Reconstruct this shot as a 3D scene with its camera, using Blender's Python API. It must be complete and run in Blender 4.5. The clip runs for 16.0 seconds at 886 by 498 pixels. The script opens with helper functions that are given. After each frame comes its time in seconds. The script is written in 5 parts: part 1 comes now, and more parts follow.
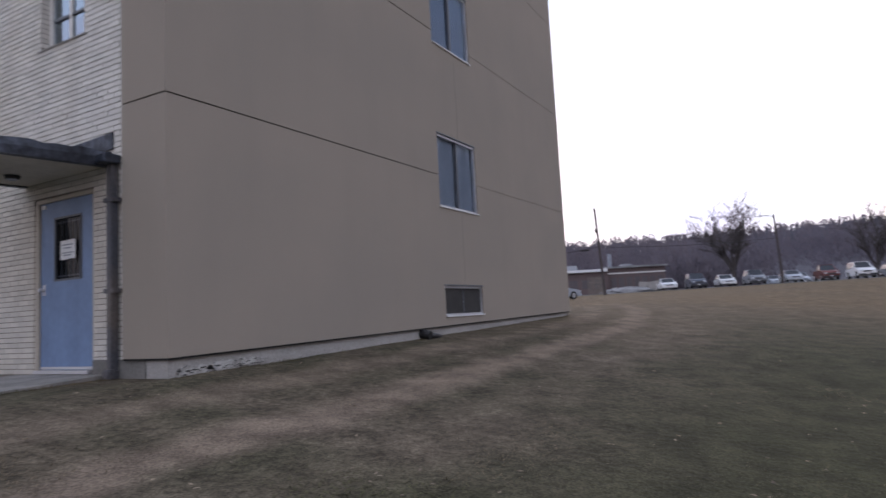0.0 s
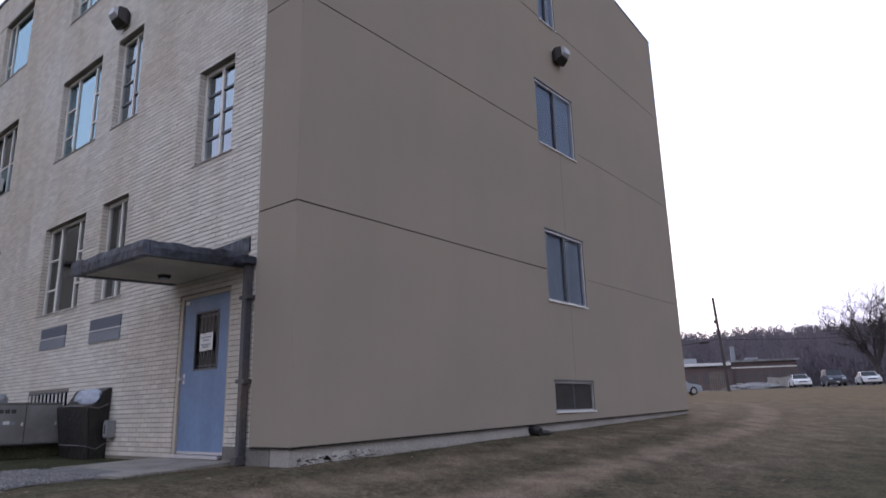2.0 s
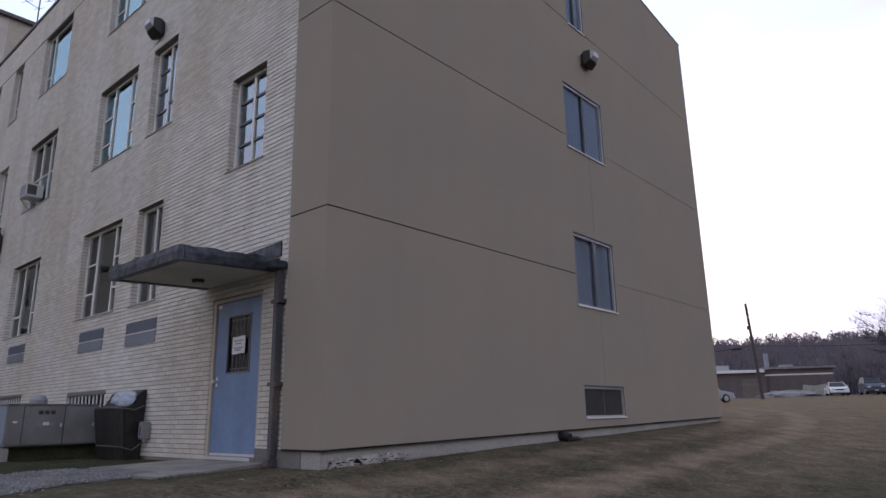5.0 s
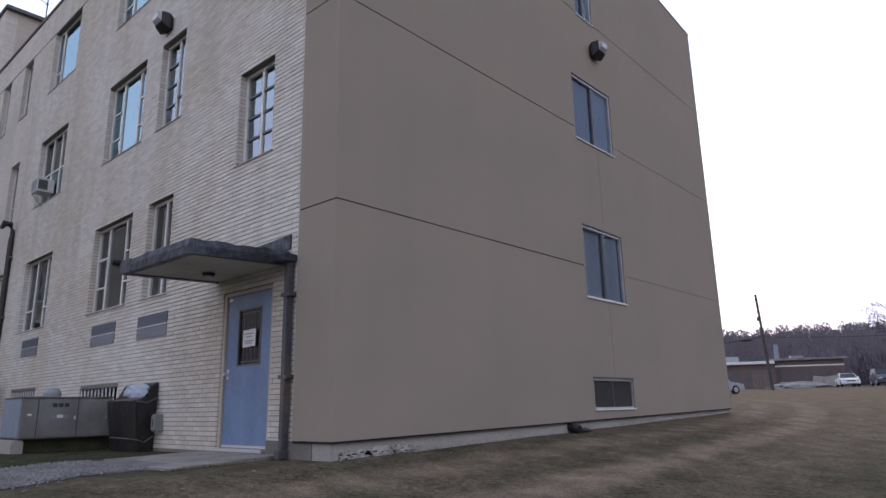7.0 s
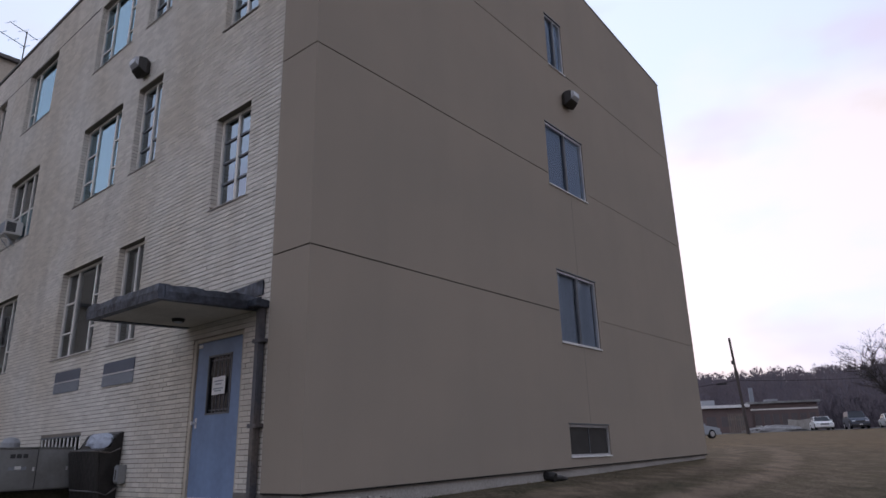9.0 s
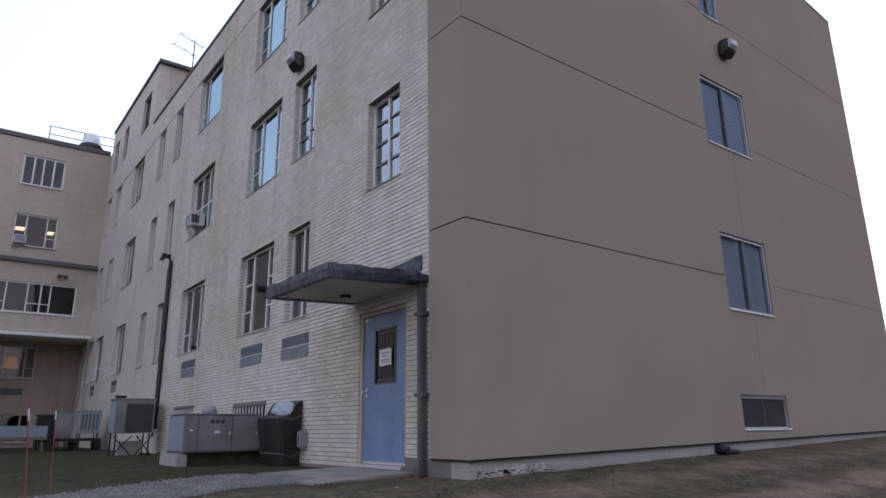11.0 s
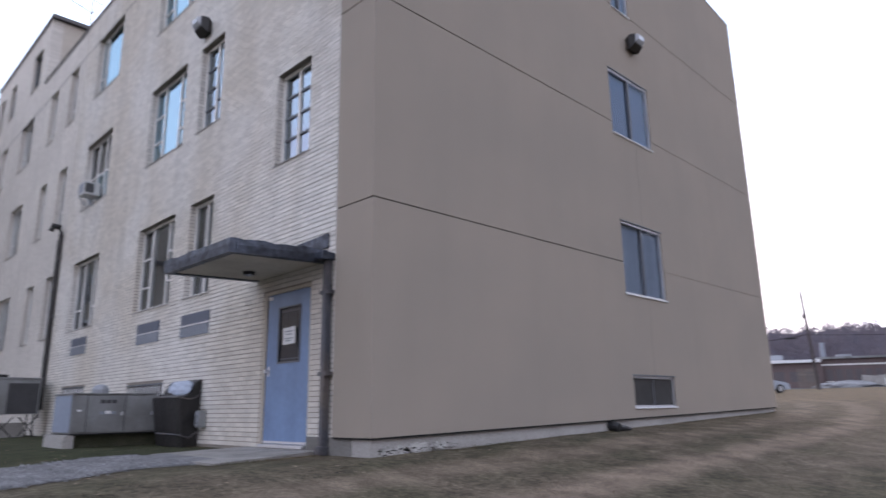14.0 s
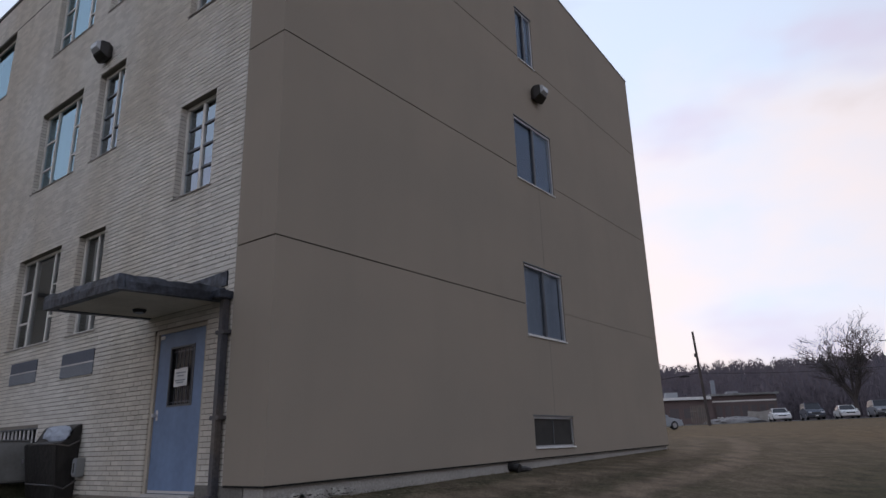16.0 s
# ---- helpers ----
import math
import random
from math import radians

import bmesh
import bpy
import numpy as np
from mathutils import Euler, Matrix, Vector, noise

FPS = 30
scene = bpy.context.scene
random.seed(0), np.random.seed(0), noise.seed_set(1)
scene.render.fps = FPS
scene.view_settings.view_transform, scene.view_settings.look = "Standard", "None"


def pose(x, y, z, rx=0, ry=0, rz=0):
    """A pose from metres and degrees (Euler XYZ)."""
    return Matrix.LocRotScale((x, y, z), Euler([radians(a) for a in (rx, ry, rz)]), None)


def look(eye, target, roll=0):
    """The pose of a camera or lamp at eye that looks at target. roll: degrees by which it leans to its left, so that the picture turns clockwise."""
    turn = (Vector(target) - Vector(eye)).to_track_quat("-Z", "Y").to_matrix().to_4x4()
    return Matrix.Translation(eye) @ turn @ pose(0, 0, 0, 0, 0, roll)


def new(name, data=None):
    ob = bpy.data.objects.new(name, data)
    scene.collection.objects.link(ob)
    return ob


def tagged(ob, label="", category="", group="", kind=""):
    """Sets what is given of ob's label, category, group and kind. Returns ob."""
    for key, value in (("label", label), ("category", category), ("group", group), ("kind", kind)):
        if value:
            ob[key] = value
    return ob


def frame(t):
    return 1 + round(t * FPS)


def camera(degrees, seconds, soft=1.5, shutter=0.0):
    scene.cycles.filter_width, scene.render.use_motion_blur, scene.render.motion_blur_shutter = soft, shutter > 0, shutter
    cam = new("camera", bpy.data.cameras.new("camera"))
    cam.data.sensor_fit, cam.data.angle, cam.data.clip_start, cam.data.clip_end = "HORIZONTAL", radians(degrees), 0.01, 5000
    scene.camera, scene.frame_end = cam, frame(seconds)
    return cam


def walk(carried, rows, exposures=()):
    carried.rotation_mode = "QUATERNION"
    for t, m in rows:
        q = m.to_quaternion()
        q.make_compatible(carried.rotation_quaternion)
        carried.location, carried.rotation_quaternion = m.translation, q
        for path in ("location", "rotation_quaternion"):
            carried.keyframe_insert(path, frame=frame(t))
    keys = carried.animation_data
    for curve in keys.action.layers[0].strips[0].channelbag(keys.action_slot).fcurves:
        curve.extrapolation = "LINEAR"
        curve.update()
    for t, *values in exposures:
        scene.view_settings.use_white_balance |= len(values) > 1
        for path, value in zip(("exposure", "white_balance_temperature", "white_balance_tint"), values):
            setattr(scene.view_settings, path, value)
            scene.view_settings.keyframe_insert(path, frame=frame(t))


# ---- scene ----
cam = camera(67.7, 16.0, shutter=0.25)
PATH = [
    (0, (-4.668, -6.101, 0.481), (-2.941, -5.113, 0.678), -3.0),
    (0.5, (-4.787, -6.16, 0.475), (-3.212, -4.949, 0.709), -0.3),
    (1, (-4.829, -6.223, 0.475), (-3.27, -4.992, 0.71), 0.1),
    (1.5, (-4.854, -6.217, 0.496), (-3.315, -4.976, 0.799), -0.4),
    (2, (-4.895, -6.239, 0.537), (-3.383, -5.018, 1.011), -1.5),
    (2.5, (-4.905, -6.258, 0.571), (-3.428, -5.049, 1.171), -1.7),
    (3, (-4.913, -6.249, 0.578), (-3.473, -5.02, 1.224), -2.0),
    (3.5, (-4.903, -6.247, 0.586), (-3.486, -5.016, 1.278), -1.9),
    (4, (-4.938, -6.248, 0.555), (-3.497, -5.012, 1.185), -1.6),
    (4.5, (-4.925, -6.236, 0.521), (-3.462, -4.972, 1.033), -0.9),
    (7, (-4.941, -6.233, 0.522), (-3.498, -4.93, 0.991), -1.1),
    (7.5, (-4.939, -6.236, 0.534), (-3.483, -4.954, 1.019), -1.1),
    (8, (-4.911, -6.235, 0.571), (-3.463, -4.977, 1.138), -0.9),
    (8.5, (-4.939, -6.258, 0.578), (-3.504, -5.028, 1.232), -1.7),
    (9, (-4.92, -6.264, 0.56), (-3.455, -5.038, 1.152), -1.5),
    (9.5, (-4.924, -6.257, 0.551), (-3.446, -5.03, 1.107), -1.8),
    (10, (-4.951, -6.201, 0.562), (-3.586, -4.859, 1.141), -1.5),
    (10.2, (-4.967, -6.168, 0.526), (-3.687, -4.746, 1.109), -1.4),
    (12.5, (-5.048, -6.15, 0.519), (-3.934, -4.557, 0.992), -0.2),
    (13, (-5.027, -6.151, 0.514), (-3.922, -4.55, 0.979), -0.2),
    (13.5, (-5.013, -6.141, 0.511), (-3.891, -4.555, 0.985), -0.0),
    (14, (-4.947, -6.208, 0.503), (-3.577, -4.828, 0.97), -0.9),
    (14.5, (-4.889, -6.281, 0.523), (-3.305, -5.141, 0.96), -0.9),
    (15, (-4.89, -6.294, 0.544), (-3.332, -5.127, 1.003), -1.2),
    (15.5, (-4.884, -6.296, 0.553), (-3.365, -5.134, 1.139), -1.5),
    (16, (-4.899, -6.301, 0.555), (-3.372, -5.141, 1.123), -1.7),
]
EXPOSURES = [
    (0, 0.0, 6420, 26), (0.5, -0.14, 6420, 26), (1, 0.06, 6420, 26), (1.5, 0.08, 6420, 26), (2, -0.04, 6420, 26), (2.5, -0.36, 6500, 26), (3, -0.5, 6550, 26), (3.5, -0.6, 6600, 26), (4, -0.6, 6600, 26), (4.5, -0.47, 6550, 26),
    (7, 0.0, 6400, 26), (7.5, -0.03, 6400, 26), (8, -0.16, 6400, 26), (8.5, -0.45, 6550, 26), (9, -0.53, 6550, 26), (9.5, -0.57, 6550, 26), (10, -0.46, 6500, 26),
    (12.5, 0.43, 6330, 26), (13, 0.45, 6330, 26), (13.5, 0.45, 6330, 26), (14, 0.5, 6300, 26), (14.5, -0.1, 6420, 26), (15, -0.4, 6520, 26), (15.5, -0.62, 6620, 24), (16, -0.68, 6640, 22)]
walk(cam, [(t, look(eye, target, roll)) for t, eye, target, roll in PATH], EXPOSURES)


# ---- light ----
world = bpy.data.worlds.new("sky")
scene.world = world
world.use_nodes = True
wn, wl = world.node_tree.nodes, world.node_tree.links
wn.clear()
w_out = wn.new("ShaderNodeOutputWorld")
w_mix = wn.new("ShaderNodeMixShader")
w_blue, w_cloud = wn.new("ShaderNodeBackground"), wn.new("ShaderNodeBackground")
w_sky = wn.new("ShaderNodeTexSky")
w_sky.sky_type, w_sky.sun_disc = "NISHITA", False
w_sky.sun_elevation, w_sky.sun_rotation = radians(9), radians(68)
w_co, w_no, w_no2 = wn.new("ShaderNodeTexCoord"), wn.new("ShaderNodeTexNoise"), wn.new("ShaderNodeTexNoise")
w_map, w_sep = wn.new("ShaderNodeMapping"), wn.new("ShaderNodeSeparateXYZ")
w_map.inputs["Scale"].default_value = (1.0, 1.0, 2.2)
w_no.inputs["Scale"].default_value, w_no.inputs["Detail"].default_value = 1.8, 6.0
w_no2.inputs["Scale"].default_value, w_no2.inputs["Detail"].default_value = 2.6, 4.0
wl.new(w_co.outputs["Generated"], w_map.inputs["Vector"])
wl.new(w_co.outputs["Generated"], w_sep.inputs["Vector"])
wl.new(w_map.outputs["Vector"], w_no.inputs["Vector"])
wl.new(w_map.outputs["Vector"], w_no2.inputs["Vector"])


def w_math(op, first, second):
    k = wn.new("ShaderNodeMath")
    k.operation, k.use_clamp = op, False
    for slot, v in enumerate((first, second)):
        if isinstance(v, (int, float)):
            k.inputs[slot].default_value = v
        else:
            wl.new(v, k.inputs[slot])
    return k.outputs["Value"]


def w_range(v, lo, hi, to_lo, to_hi):
    k = wn.new("ShaderNodeMapRange")
    k.interpolation_type = "SMOOTHSTEP"
    for name, x in (("From Min", lo), ("From Max", hi), ("To Min", to_lo), ("To Max", to_hi)):
        k.inputs[name].default_value = x
    wl.new(v, k.inputs["Value"])
    return k.outputs["Result"]


# thin high cloud: warm white low down, pale blue above, lilac streaks, brightest towards the low sun
w_high = w_range(w_math("ADD", w_sep.outputs["Z"], w_math("MULTIPLY", w_math("SUBTRACT", w_no.outputs["Fac"], 0.5), 0.9)), 0.16, 0.46, 0.0, 1.0)
w_tone, w_tone2 = wn.new("ShaderNodeMix"), wn.new("ShaderNodeMix")
w_tone.data_type = w_tone2.data_type = "RGBA"
w_tone.inputs["A"].default_value, w_tone.inputs["B"].default_value = (1.0, 0.965, 0.935, 1), (0.74, 0.94, 1.12, 1)
w_tone2.inputs["B"].default_value = (0.76, 0.765, 0.92, 1)
wl.new(w_tone.outputs["Result"], w_tone2.inputs["A"])
wl.new(w_range(w_no2.outputs["Fac"], 0.54, 0.70, 0.0, 0.75), w_tone2.inputs["Factor"])
w_glow = w_math("ADD", w_math("MULTIPLY", w_sep.outputs["X"], 0.77), w_math("MULTIPLY", w_sep.outputs["Y"], 0.64))
wl.new(w_math("MULTIPLY", w_high, w_range(w_glow, 0.40, 0.80, 0.9, 1.0)), w_tone.inputs["Factor"])
wl.new(w_range(w_glow, 0.35, 1.0, 1.12, 1.6), w_cloud.inputs["Strength"])
wl.new(w_tone2.outputs["Result"], w_cloud.inputs["Color"])
wl.new(w_sky.outputs["Color"], w_blue.inputs["Color"])
w_blue.inputs["Strength"].default_value = 0.15
wl.new(w_range(w_no.outputs["Fac"], 0.20, 0.36, 0.35, 1.0), w_mix.inputs["Fac"])
wl.new(w_blue.outputs["Background"], w_mix.inputs[1])
wl.new(w_cloud.outputs["Background"], w_mix.inputs[2])
wl.new(w_mix.outputs["Shader"], w_out.inputs["Surface"])
sun = new("sun", bpy.data.lights.new("sun", "SUN"))
sun.data.energy, sun.data.angle, sun.data.color = 0.5, radians(20), (1.0, 0.86, 0.76)
sun.matrix_world = look((60 * math.cos(radians(22)), 60 * math.sin(radians(22)), 10), (0, 0, 0))


# ---- materials ----
def mat(name, colour, rough=0.8, vary=0.12, grain=30.0, patch=1.2, bump=0.15, metal=0.0, spec=0.4, island=0.0, objects=0.0, tint=None, depth=0.01, streak=0.0):
    """A surface with fine grain, broad patches and relief, in world metres; tint: a second colour in the patches."""
    m = bpy.data.materials.new(name)
    m.use_nodes = True
    n, l = m.node_tree.nodes, m.node_tree.links
    b = n["Principled BSDF"]
    b.inputs["Roughness"].default_value, b.inputs["Metallic"].default_value = rough, metal
    b.inputs["Specular IOR Level"].default_value = spec
    geo = n.new("ShaderNodeNewGeometry")
    fine, broad = n.new("ShaderNodeTexNoise"), n.new("ShaderNodeTexNoise")
    fine.inputs["Scale"].default_value, fine.inputs["Detail"].default_value = grain, 5.0
    broad.inputs["Scale"].default_value, broad.inputs["Detail"].default_value = patch, 5.0
    l.new(geo.outputs["Position"], fine.inputs["Vector"])
    l.new(geo.outputs["Position"], broad.inputs["Vector"])
    two = n.new("ShaderNodeMix")
    two.data_type = "RGBA"
    second = tint if tint else tuple(c * (1 - vary) for c in colour)
    two.inputs["A"].default_value, two.inputs["B"].default_value = (*colour, 1), (*second, 1)
    edge = n.new("ShaderNodeMapRange")
    edge.inputs["From Min"].default_value, edge.inputs["From Max"].default_value = 0.38, 0.62
    l.new(broad.outputs["Fac"], edge.inputs["Value"])
    l.new(edge.outputs["Result"], two.inputs["Factor"])
    val = n.new("ShaderNodeMapRange")
    val.inputs["To Min"].default_value, val.inputs["To Max"].default_value = 1 - vary, 1 + vary
    val.inputs["From Min"].default_value, val.inputs["From Max"].default_value = 0.3, 0.7
    l.new(fine.outputs["Fac"], val.inputs["Value"])
    value = val.outputs["Result"]
    for amount, node, socket in ((island, "ShaderNodeNewGeometry", "Random Per Island"), (objects, "ShaderNodeObjectInfo", "Random")):
        if amount:
            src, rng, mul = n.new(node), n.new("ShaderNodeMapRange"), n.new("ShaderNodeMath")
            rng.inputs["To Min"].default_value, rng.inputs["To Max"].default_value = 1 - amount, 1 + amount
            mul.operation = "MULTIPLY"
            l.new(src.outputs[socket], rng.inputs["Value"])
            l.new(rng.outputs["Result"], mul.inputs[0])
            l.new(value, mul.inputs[1])
            value = mul.outputs["Value"]
    if streak:
        # washed-down stains: noise drawn out along z
        run, rain, amount = n.new("ShaderNodeMapping"), n.new("ShaderNodeTexNoise"), n.new("ShaderNodeMapRange")
        run.inputs["Scale"].default_value = (2.6, 2.6, 0.22)
        rain.inputs["Scale"].default_value, rain.inputs["Detail"].default_value = 1.0, 6.0
        amount.inputs["From Min"].default_value, amount.inputs["From Max"].default_value = 0.44, 0.70
        amount.inputs["To Min"].default_value, amount.inputs["To Max"].default_value = 1.0, 1 - streak
        mul = n.new("ShaderNodeMath")
        mul.operation = "MULTIPLY"
        l.new(geo.outputs["Position"], run.inputs["Vector"])
        l.new(run.outputs["Vector"], rain.inputs["Vector"])
        l.new(rain.outputs["Fac"], amount.inputs["Value"])
        l.new(amount.outputs["Result"], mul.inputs[0])
        l.new(value, mul.inputs[1])
        value = mul.outputs["Value"]
    scale = n.new("ShaderNodeVectorMath")
    scale.operation = "SCALE"
    l.new(two.outputs["Result"], scale.inputs[0])
    l.new(value, scale.inputs["Scale"])
    l.new(scale.outputs["Vector"], b.inputs["Base Color"])
    if bump:
        bp = n.new("ShaderNodeBump")
        bp.inputs["Strength"].default_value, bp.inputs["Distance"].default_value = bump, depth
        l.new(fine.outputs["Fac"], bp.inputs["Height"])
        l.new(bp.outputs["Normal"], b.inputs["Normal"])
    return m


def brick_mat(name, colour, second, mortar, axis, bump=0.5):
    """Running-bond brick for walls that stay far off; axis: the wall's horizontal one."""
    m = mat(name, colour, 0.85, 0.1, 25, 0.5, 0, streak=0.08)
    n, l = m.node_tree.nodes, m.node_tree.links
    b = n["Principled BSDF"]
    geo, sep, com, br = (n.new("ShaderNode" + k) for k in ("NewGeometry", "SeparateXYZ", "CombineXYZ", "TexBrick"))
    l.new(geo.outputs["Position"], sep.inputs["Vector"])
    l.new(sep.outputs[axis], com.inputs["X"])
    l.new(sep.outputs["Z"], com.inputs["Y"])
    l.new(com.outputs["Vector"], br.inputs["Vector"])
    br.inputs["Scale"].default_value, br.inputs["Brick Width"].default_value, br.inputs["Row Height"].default_value = 1.0, 0.213, 0.0677
    br.inputs["Mortar Size"].default_value, br.inputs["Mortar Smooth"].default_value = 0.006, 0.3
    br.inputs["Color1"].default_value, br.inputs["Color2"].default_value, br.inputs["Mortar"].default_value = (*colour, 1), (*second, 1), (*mortar, 1)
    old = b.inputs["Base Color"].links[0].from_socket
    mul = n.new("ShaderNodeMix")
    mul.data_type, mul.blend_type = "RGBA", "MULTIPLY"
    mul.inputs["Factor"].default_value = 1.0
    gain = n.new("ShaderNodeVectorMath")
    gain.operation = "DIVIDE"
    gain.inputs[1].default_value = colour
    l.new(old, gain.inputs[0])
    l.new(gain.outputs["Vector"], mul.inputs["A"])
    l.new(br.outputs["Color"], mul.inputs["B"])
    l.new(mul.outputs["Result"], b.inputs["Base Color"])
    bp = n.new("ShaderNodeBump")
    bp.invert = True
    bp.inputs["Strength"].default_value, bp.inputs["Distance"].default_value = bump, 0.01
    l.new(br.outputs["Fac"], bp.inputs["Height"])
    l.new(bp.outputs["Normal"], b.inputs["Normal"])
    return m


def glass_mat(name, ior, tint, coat=(1, 1, 1), wobble=0.12):
    m = bpy.data.materials.new(name)
    m.use_nodes = True
    n, l = m.node_tree.nodes, m.node_tree.links
    n.clear()
    out, mix, clear, gloss, fres = (n.new("ShaderNode" + k) for k in ("OutputMaterial", "MixShader", "BsdfTransparent", "BsdfGlossy", "Fresnel"))
    clear.inputs["Color"].default_value = (*tint, 1)
    gloss.inputs["Roughness"].default_value = 0.02
    gloss.inputs["Color"].default_value = (*coat, 1)
    fres.inputs["IOR"].default_value = ior
    wob, bp, geo = n.new("ShaderNodeTexNoise"), n.new("ShaderNodeBump"), n.new("ShaderNodeNewGeometry")
    wob.inputs["Scale"].default_value = 1.5
    bp.inputs["Strength"].default_value, bp.inputs["Distance"].default_value = wobble, 0.02
    l.new(geo.outputs["Position"], wob.inputs["Vector"])
    l.new(wob.outputs["Fac"], bp.inputs["Height"])
    l.new(bp.outputs["Normal"], gloss.inputs["Normal"])
    l.new(fres.outputs["Fac"], mix.inputs["Fac"])
    l.new(clear.outputs["BSDF"], mix.inputs[1])
    l.new(gloss.outputs["BSDF"], mix.inputs[2])
    l.new(mix.outputs["Shader"], out.inputs["Surface"])
    return m


M_STUCCO = mat("tan_stucco", (0.322, 0.275, 0.230), 0.95, 0.07, 90, 0.55, 0.35, spec=0.15, tint=(0.300, 0.260, 0.220), depth=0.004, streak=0.02)
M_BRICK = mat("cream_brick", (0.65, 0.62, 0.575), 0.85, 0.07, 60, 0.45, 0.3, spec=0.25, island=0.09, tint=(0.585, 0.535, 0.465), depth=0.004, streak=0.10)
M_BRICK_ONE = mat("cream_brick_piece", (0.65, 0.62, 0.575), 0.85, 0.07, 60, 0.45, 0.3, spec=0.25, objects=0.09, tint=(0.585, 0.535, 0.465), depth=0.004, streak=0.10)
M_MORTAR = mat("grey_mortar", (0.265, 0.238, 0.206), 0.95, 0.12, 120, 2.0, 0.3, spec=0.1)
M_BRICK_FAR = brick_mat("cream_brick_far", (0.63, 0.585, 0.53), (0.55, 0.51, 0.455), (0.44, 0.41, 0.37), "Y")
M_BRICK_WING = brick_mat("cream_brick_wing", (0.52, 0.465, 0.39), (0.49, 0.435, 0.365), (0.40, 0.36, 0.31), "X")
M_CONCRETE = mat("pale_concrete", (0.36, 0.34, 0.32), 0.92, 0.14, 35, 1.6, 0.5, tint=(0.30, 0.285, 0.265))
M_CONCRETE_OLD = mat("stained_concrete", (0.205, 0.195, 0.18), 0.92, 0.16, 30, 1.2, 0.5, tint=(0.15, 0.142, 0.13))
M_BLUE = mat("blue_door_paint", (0.162, 0.245, 0.40), 0.45, 0.07, 12, 2.6, 0.05, tint=(0.148, 0.222, 0.365), streak=0.14)
M_FRAME = mat("cream_window_paint", (0.74, 0.715, 0.68), 0.6, 0.08, 40, 3, 0.1)
M_SILL = mat("weathered_sill", (0.34, 0.315, 0.29), 0.85, 0.2, 30, 3, 0.3)
M_TAN = mat("tan_frame_paint", (0.46, 0.41, 0.34), 0.6, 0.08, 30, 3, 0.1)
M_WHITE = mat("white_window_frame", (0.74, 0.74, 0.74), 0.5, 0.06, 30, 2, 0.05)
M_ALU = mat("brushed_aluminium", (0.62, 0.62, 0.64), 0.4, 0.06, 60, 2, 0.05, metal=0.7)
M_DARKALU = mat("dark_sash", (0.13, 0.14, 0.16), 0.5, 0.08, 40, 2, 0.05, metal=0.3)
M_GLASS = glass_mat("window_glass", 2.3, (0.72, 0.76, 0.78), (0.86, 0.93, 1.0))
M_GLASS_BLUE = glass_mat("sky_glass", 7.0, (0.5, 0.55, 0.6), (0.60, 0.85, 1.0))
M_GLASS_STAIR = glass_mat("stair_glass", 5.0, (0.6, 0.63, 0.68), (0.74, 0.88, 1.0))
M_GLASS_DARK = glass_mat("tinted_glass", 1.24, (0.80, 0.88, 0.98), (0.8, 0.9, 1.0), 0.03)
M_GLASS_WING = glass_mat("wing_glass", 1.6, (0.7, 0.7, 0.7), wobble=0.06)
M_GLASS_DOOR = glass_mat("wired_door_glass", 1.16, (0.4, 0.42, 0.45))
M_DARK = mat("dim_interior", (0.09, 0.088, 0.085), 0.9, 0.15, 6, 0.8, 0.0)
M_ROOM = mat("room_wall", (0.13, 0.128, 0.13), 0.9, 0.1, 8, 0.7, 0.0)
M_BLIND = mat("pale_blind", (0.66, 0.66, 0.68), 0.7, 0.05, 20, 2, 0.05)
M_SLATE = mat("slate_blind", (0.125, 0.165, 0.235), 0.8, 0.08, 10, 2, 0.0)
M_SLATE_PALE = mat("faded_grey_blind", (0.33, 0.335, 0.35), 0.8, 0.08, 10, 2, 0.0, streak=0.2)
M_SLAB = mat("worn_slab_concrete", (0.275, 0.255, 0.235), 0.92, 0.16, 40, 2.2, 0.5, tint=(0.19, 0.178, 0.165))
M_SPALL = mat("broken_plaster", (0.46, 0.445, 0.42), 0.95, 0.25, 45, 9, 0.8, tint=(0.30, 0.285, 0.265), depth=0.02)
M_AC = mat("yellowed_white_casing", (0.56, 0.555, 0.54), 0.5, 0.05, 20, 2, 0.05)
M_SCREEN = mat("dark_mesh_screen", (0.045, 0.042, 0.040), 0.85, 0.2, 200, 3, 0.2)
M_FASCIA = mat("weathered_dark_metal", (0.026, 0.030, 0.042), 0.5, 0.4, 14, 6.0, 0.5, metal=0.2, tint=(0.075, 0.086, 0.112), depth=0.03, streak=0.4)
M_SOFFIT = mat("cream_soffit_paint", (0.58, 0.535, 0.455), 0.8, 0.08, 20, 1.5, 0.1, tint=(0.48, 0.435, 0.36))
M_PIPE = mat("grey_brown_pipe", (0.085, 0.088, 0.104), 0.5, 0.2, 30, 2.5, 0.15, metal=0.3, tint=(0.14, 0.12, 0.11))
M_BLACK = mat("black_plastic", (0.018, 0.018, 0.019), 0.5, 0.2, 40, 3, 0.1)
M_LAMP = mat("bronze_lamp_body", (0.03, 0.027, 0.026), 0.5, 0.15, 40, 4, 0.1)
M_LENS = mat("frosted_lamp_glass", (0.45, 0.47, 0.51), 0.25, 0.1, 80, 8, 0.3, spec=0.6)
M_GREY = mat("grey_cabinet_paint", (0.175, 0.173, 0.170), 0.5, 0.06, 20, 1.5, 0.05, tint=(0.255, 0.262, 0.265), streak=0.12)
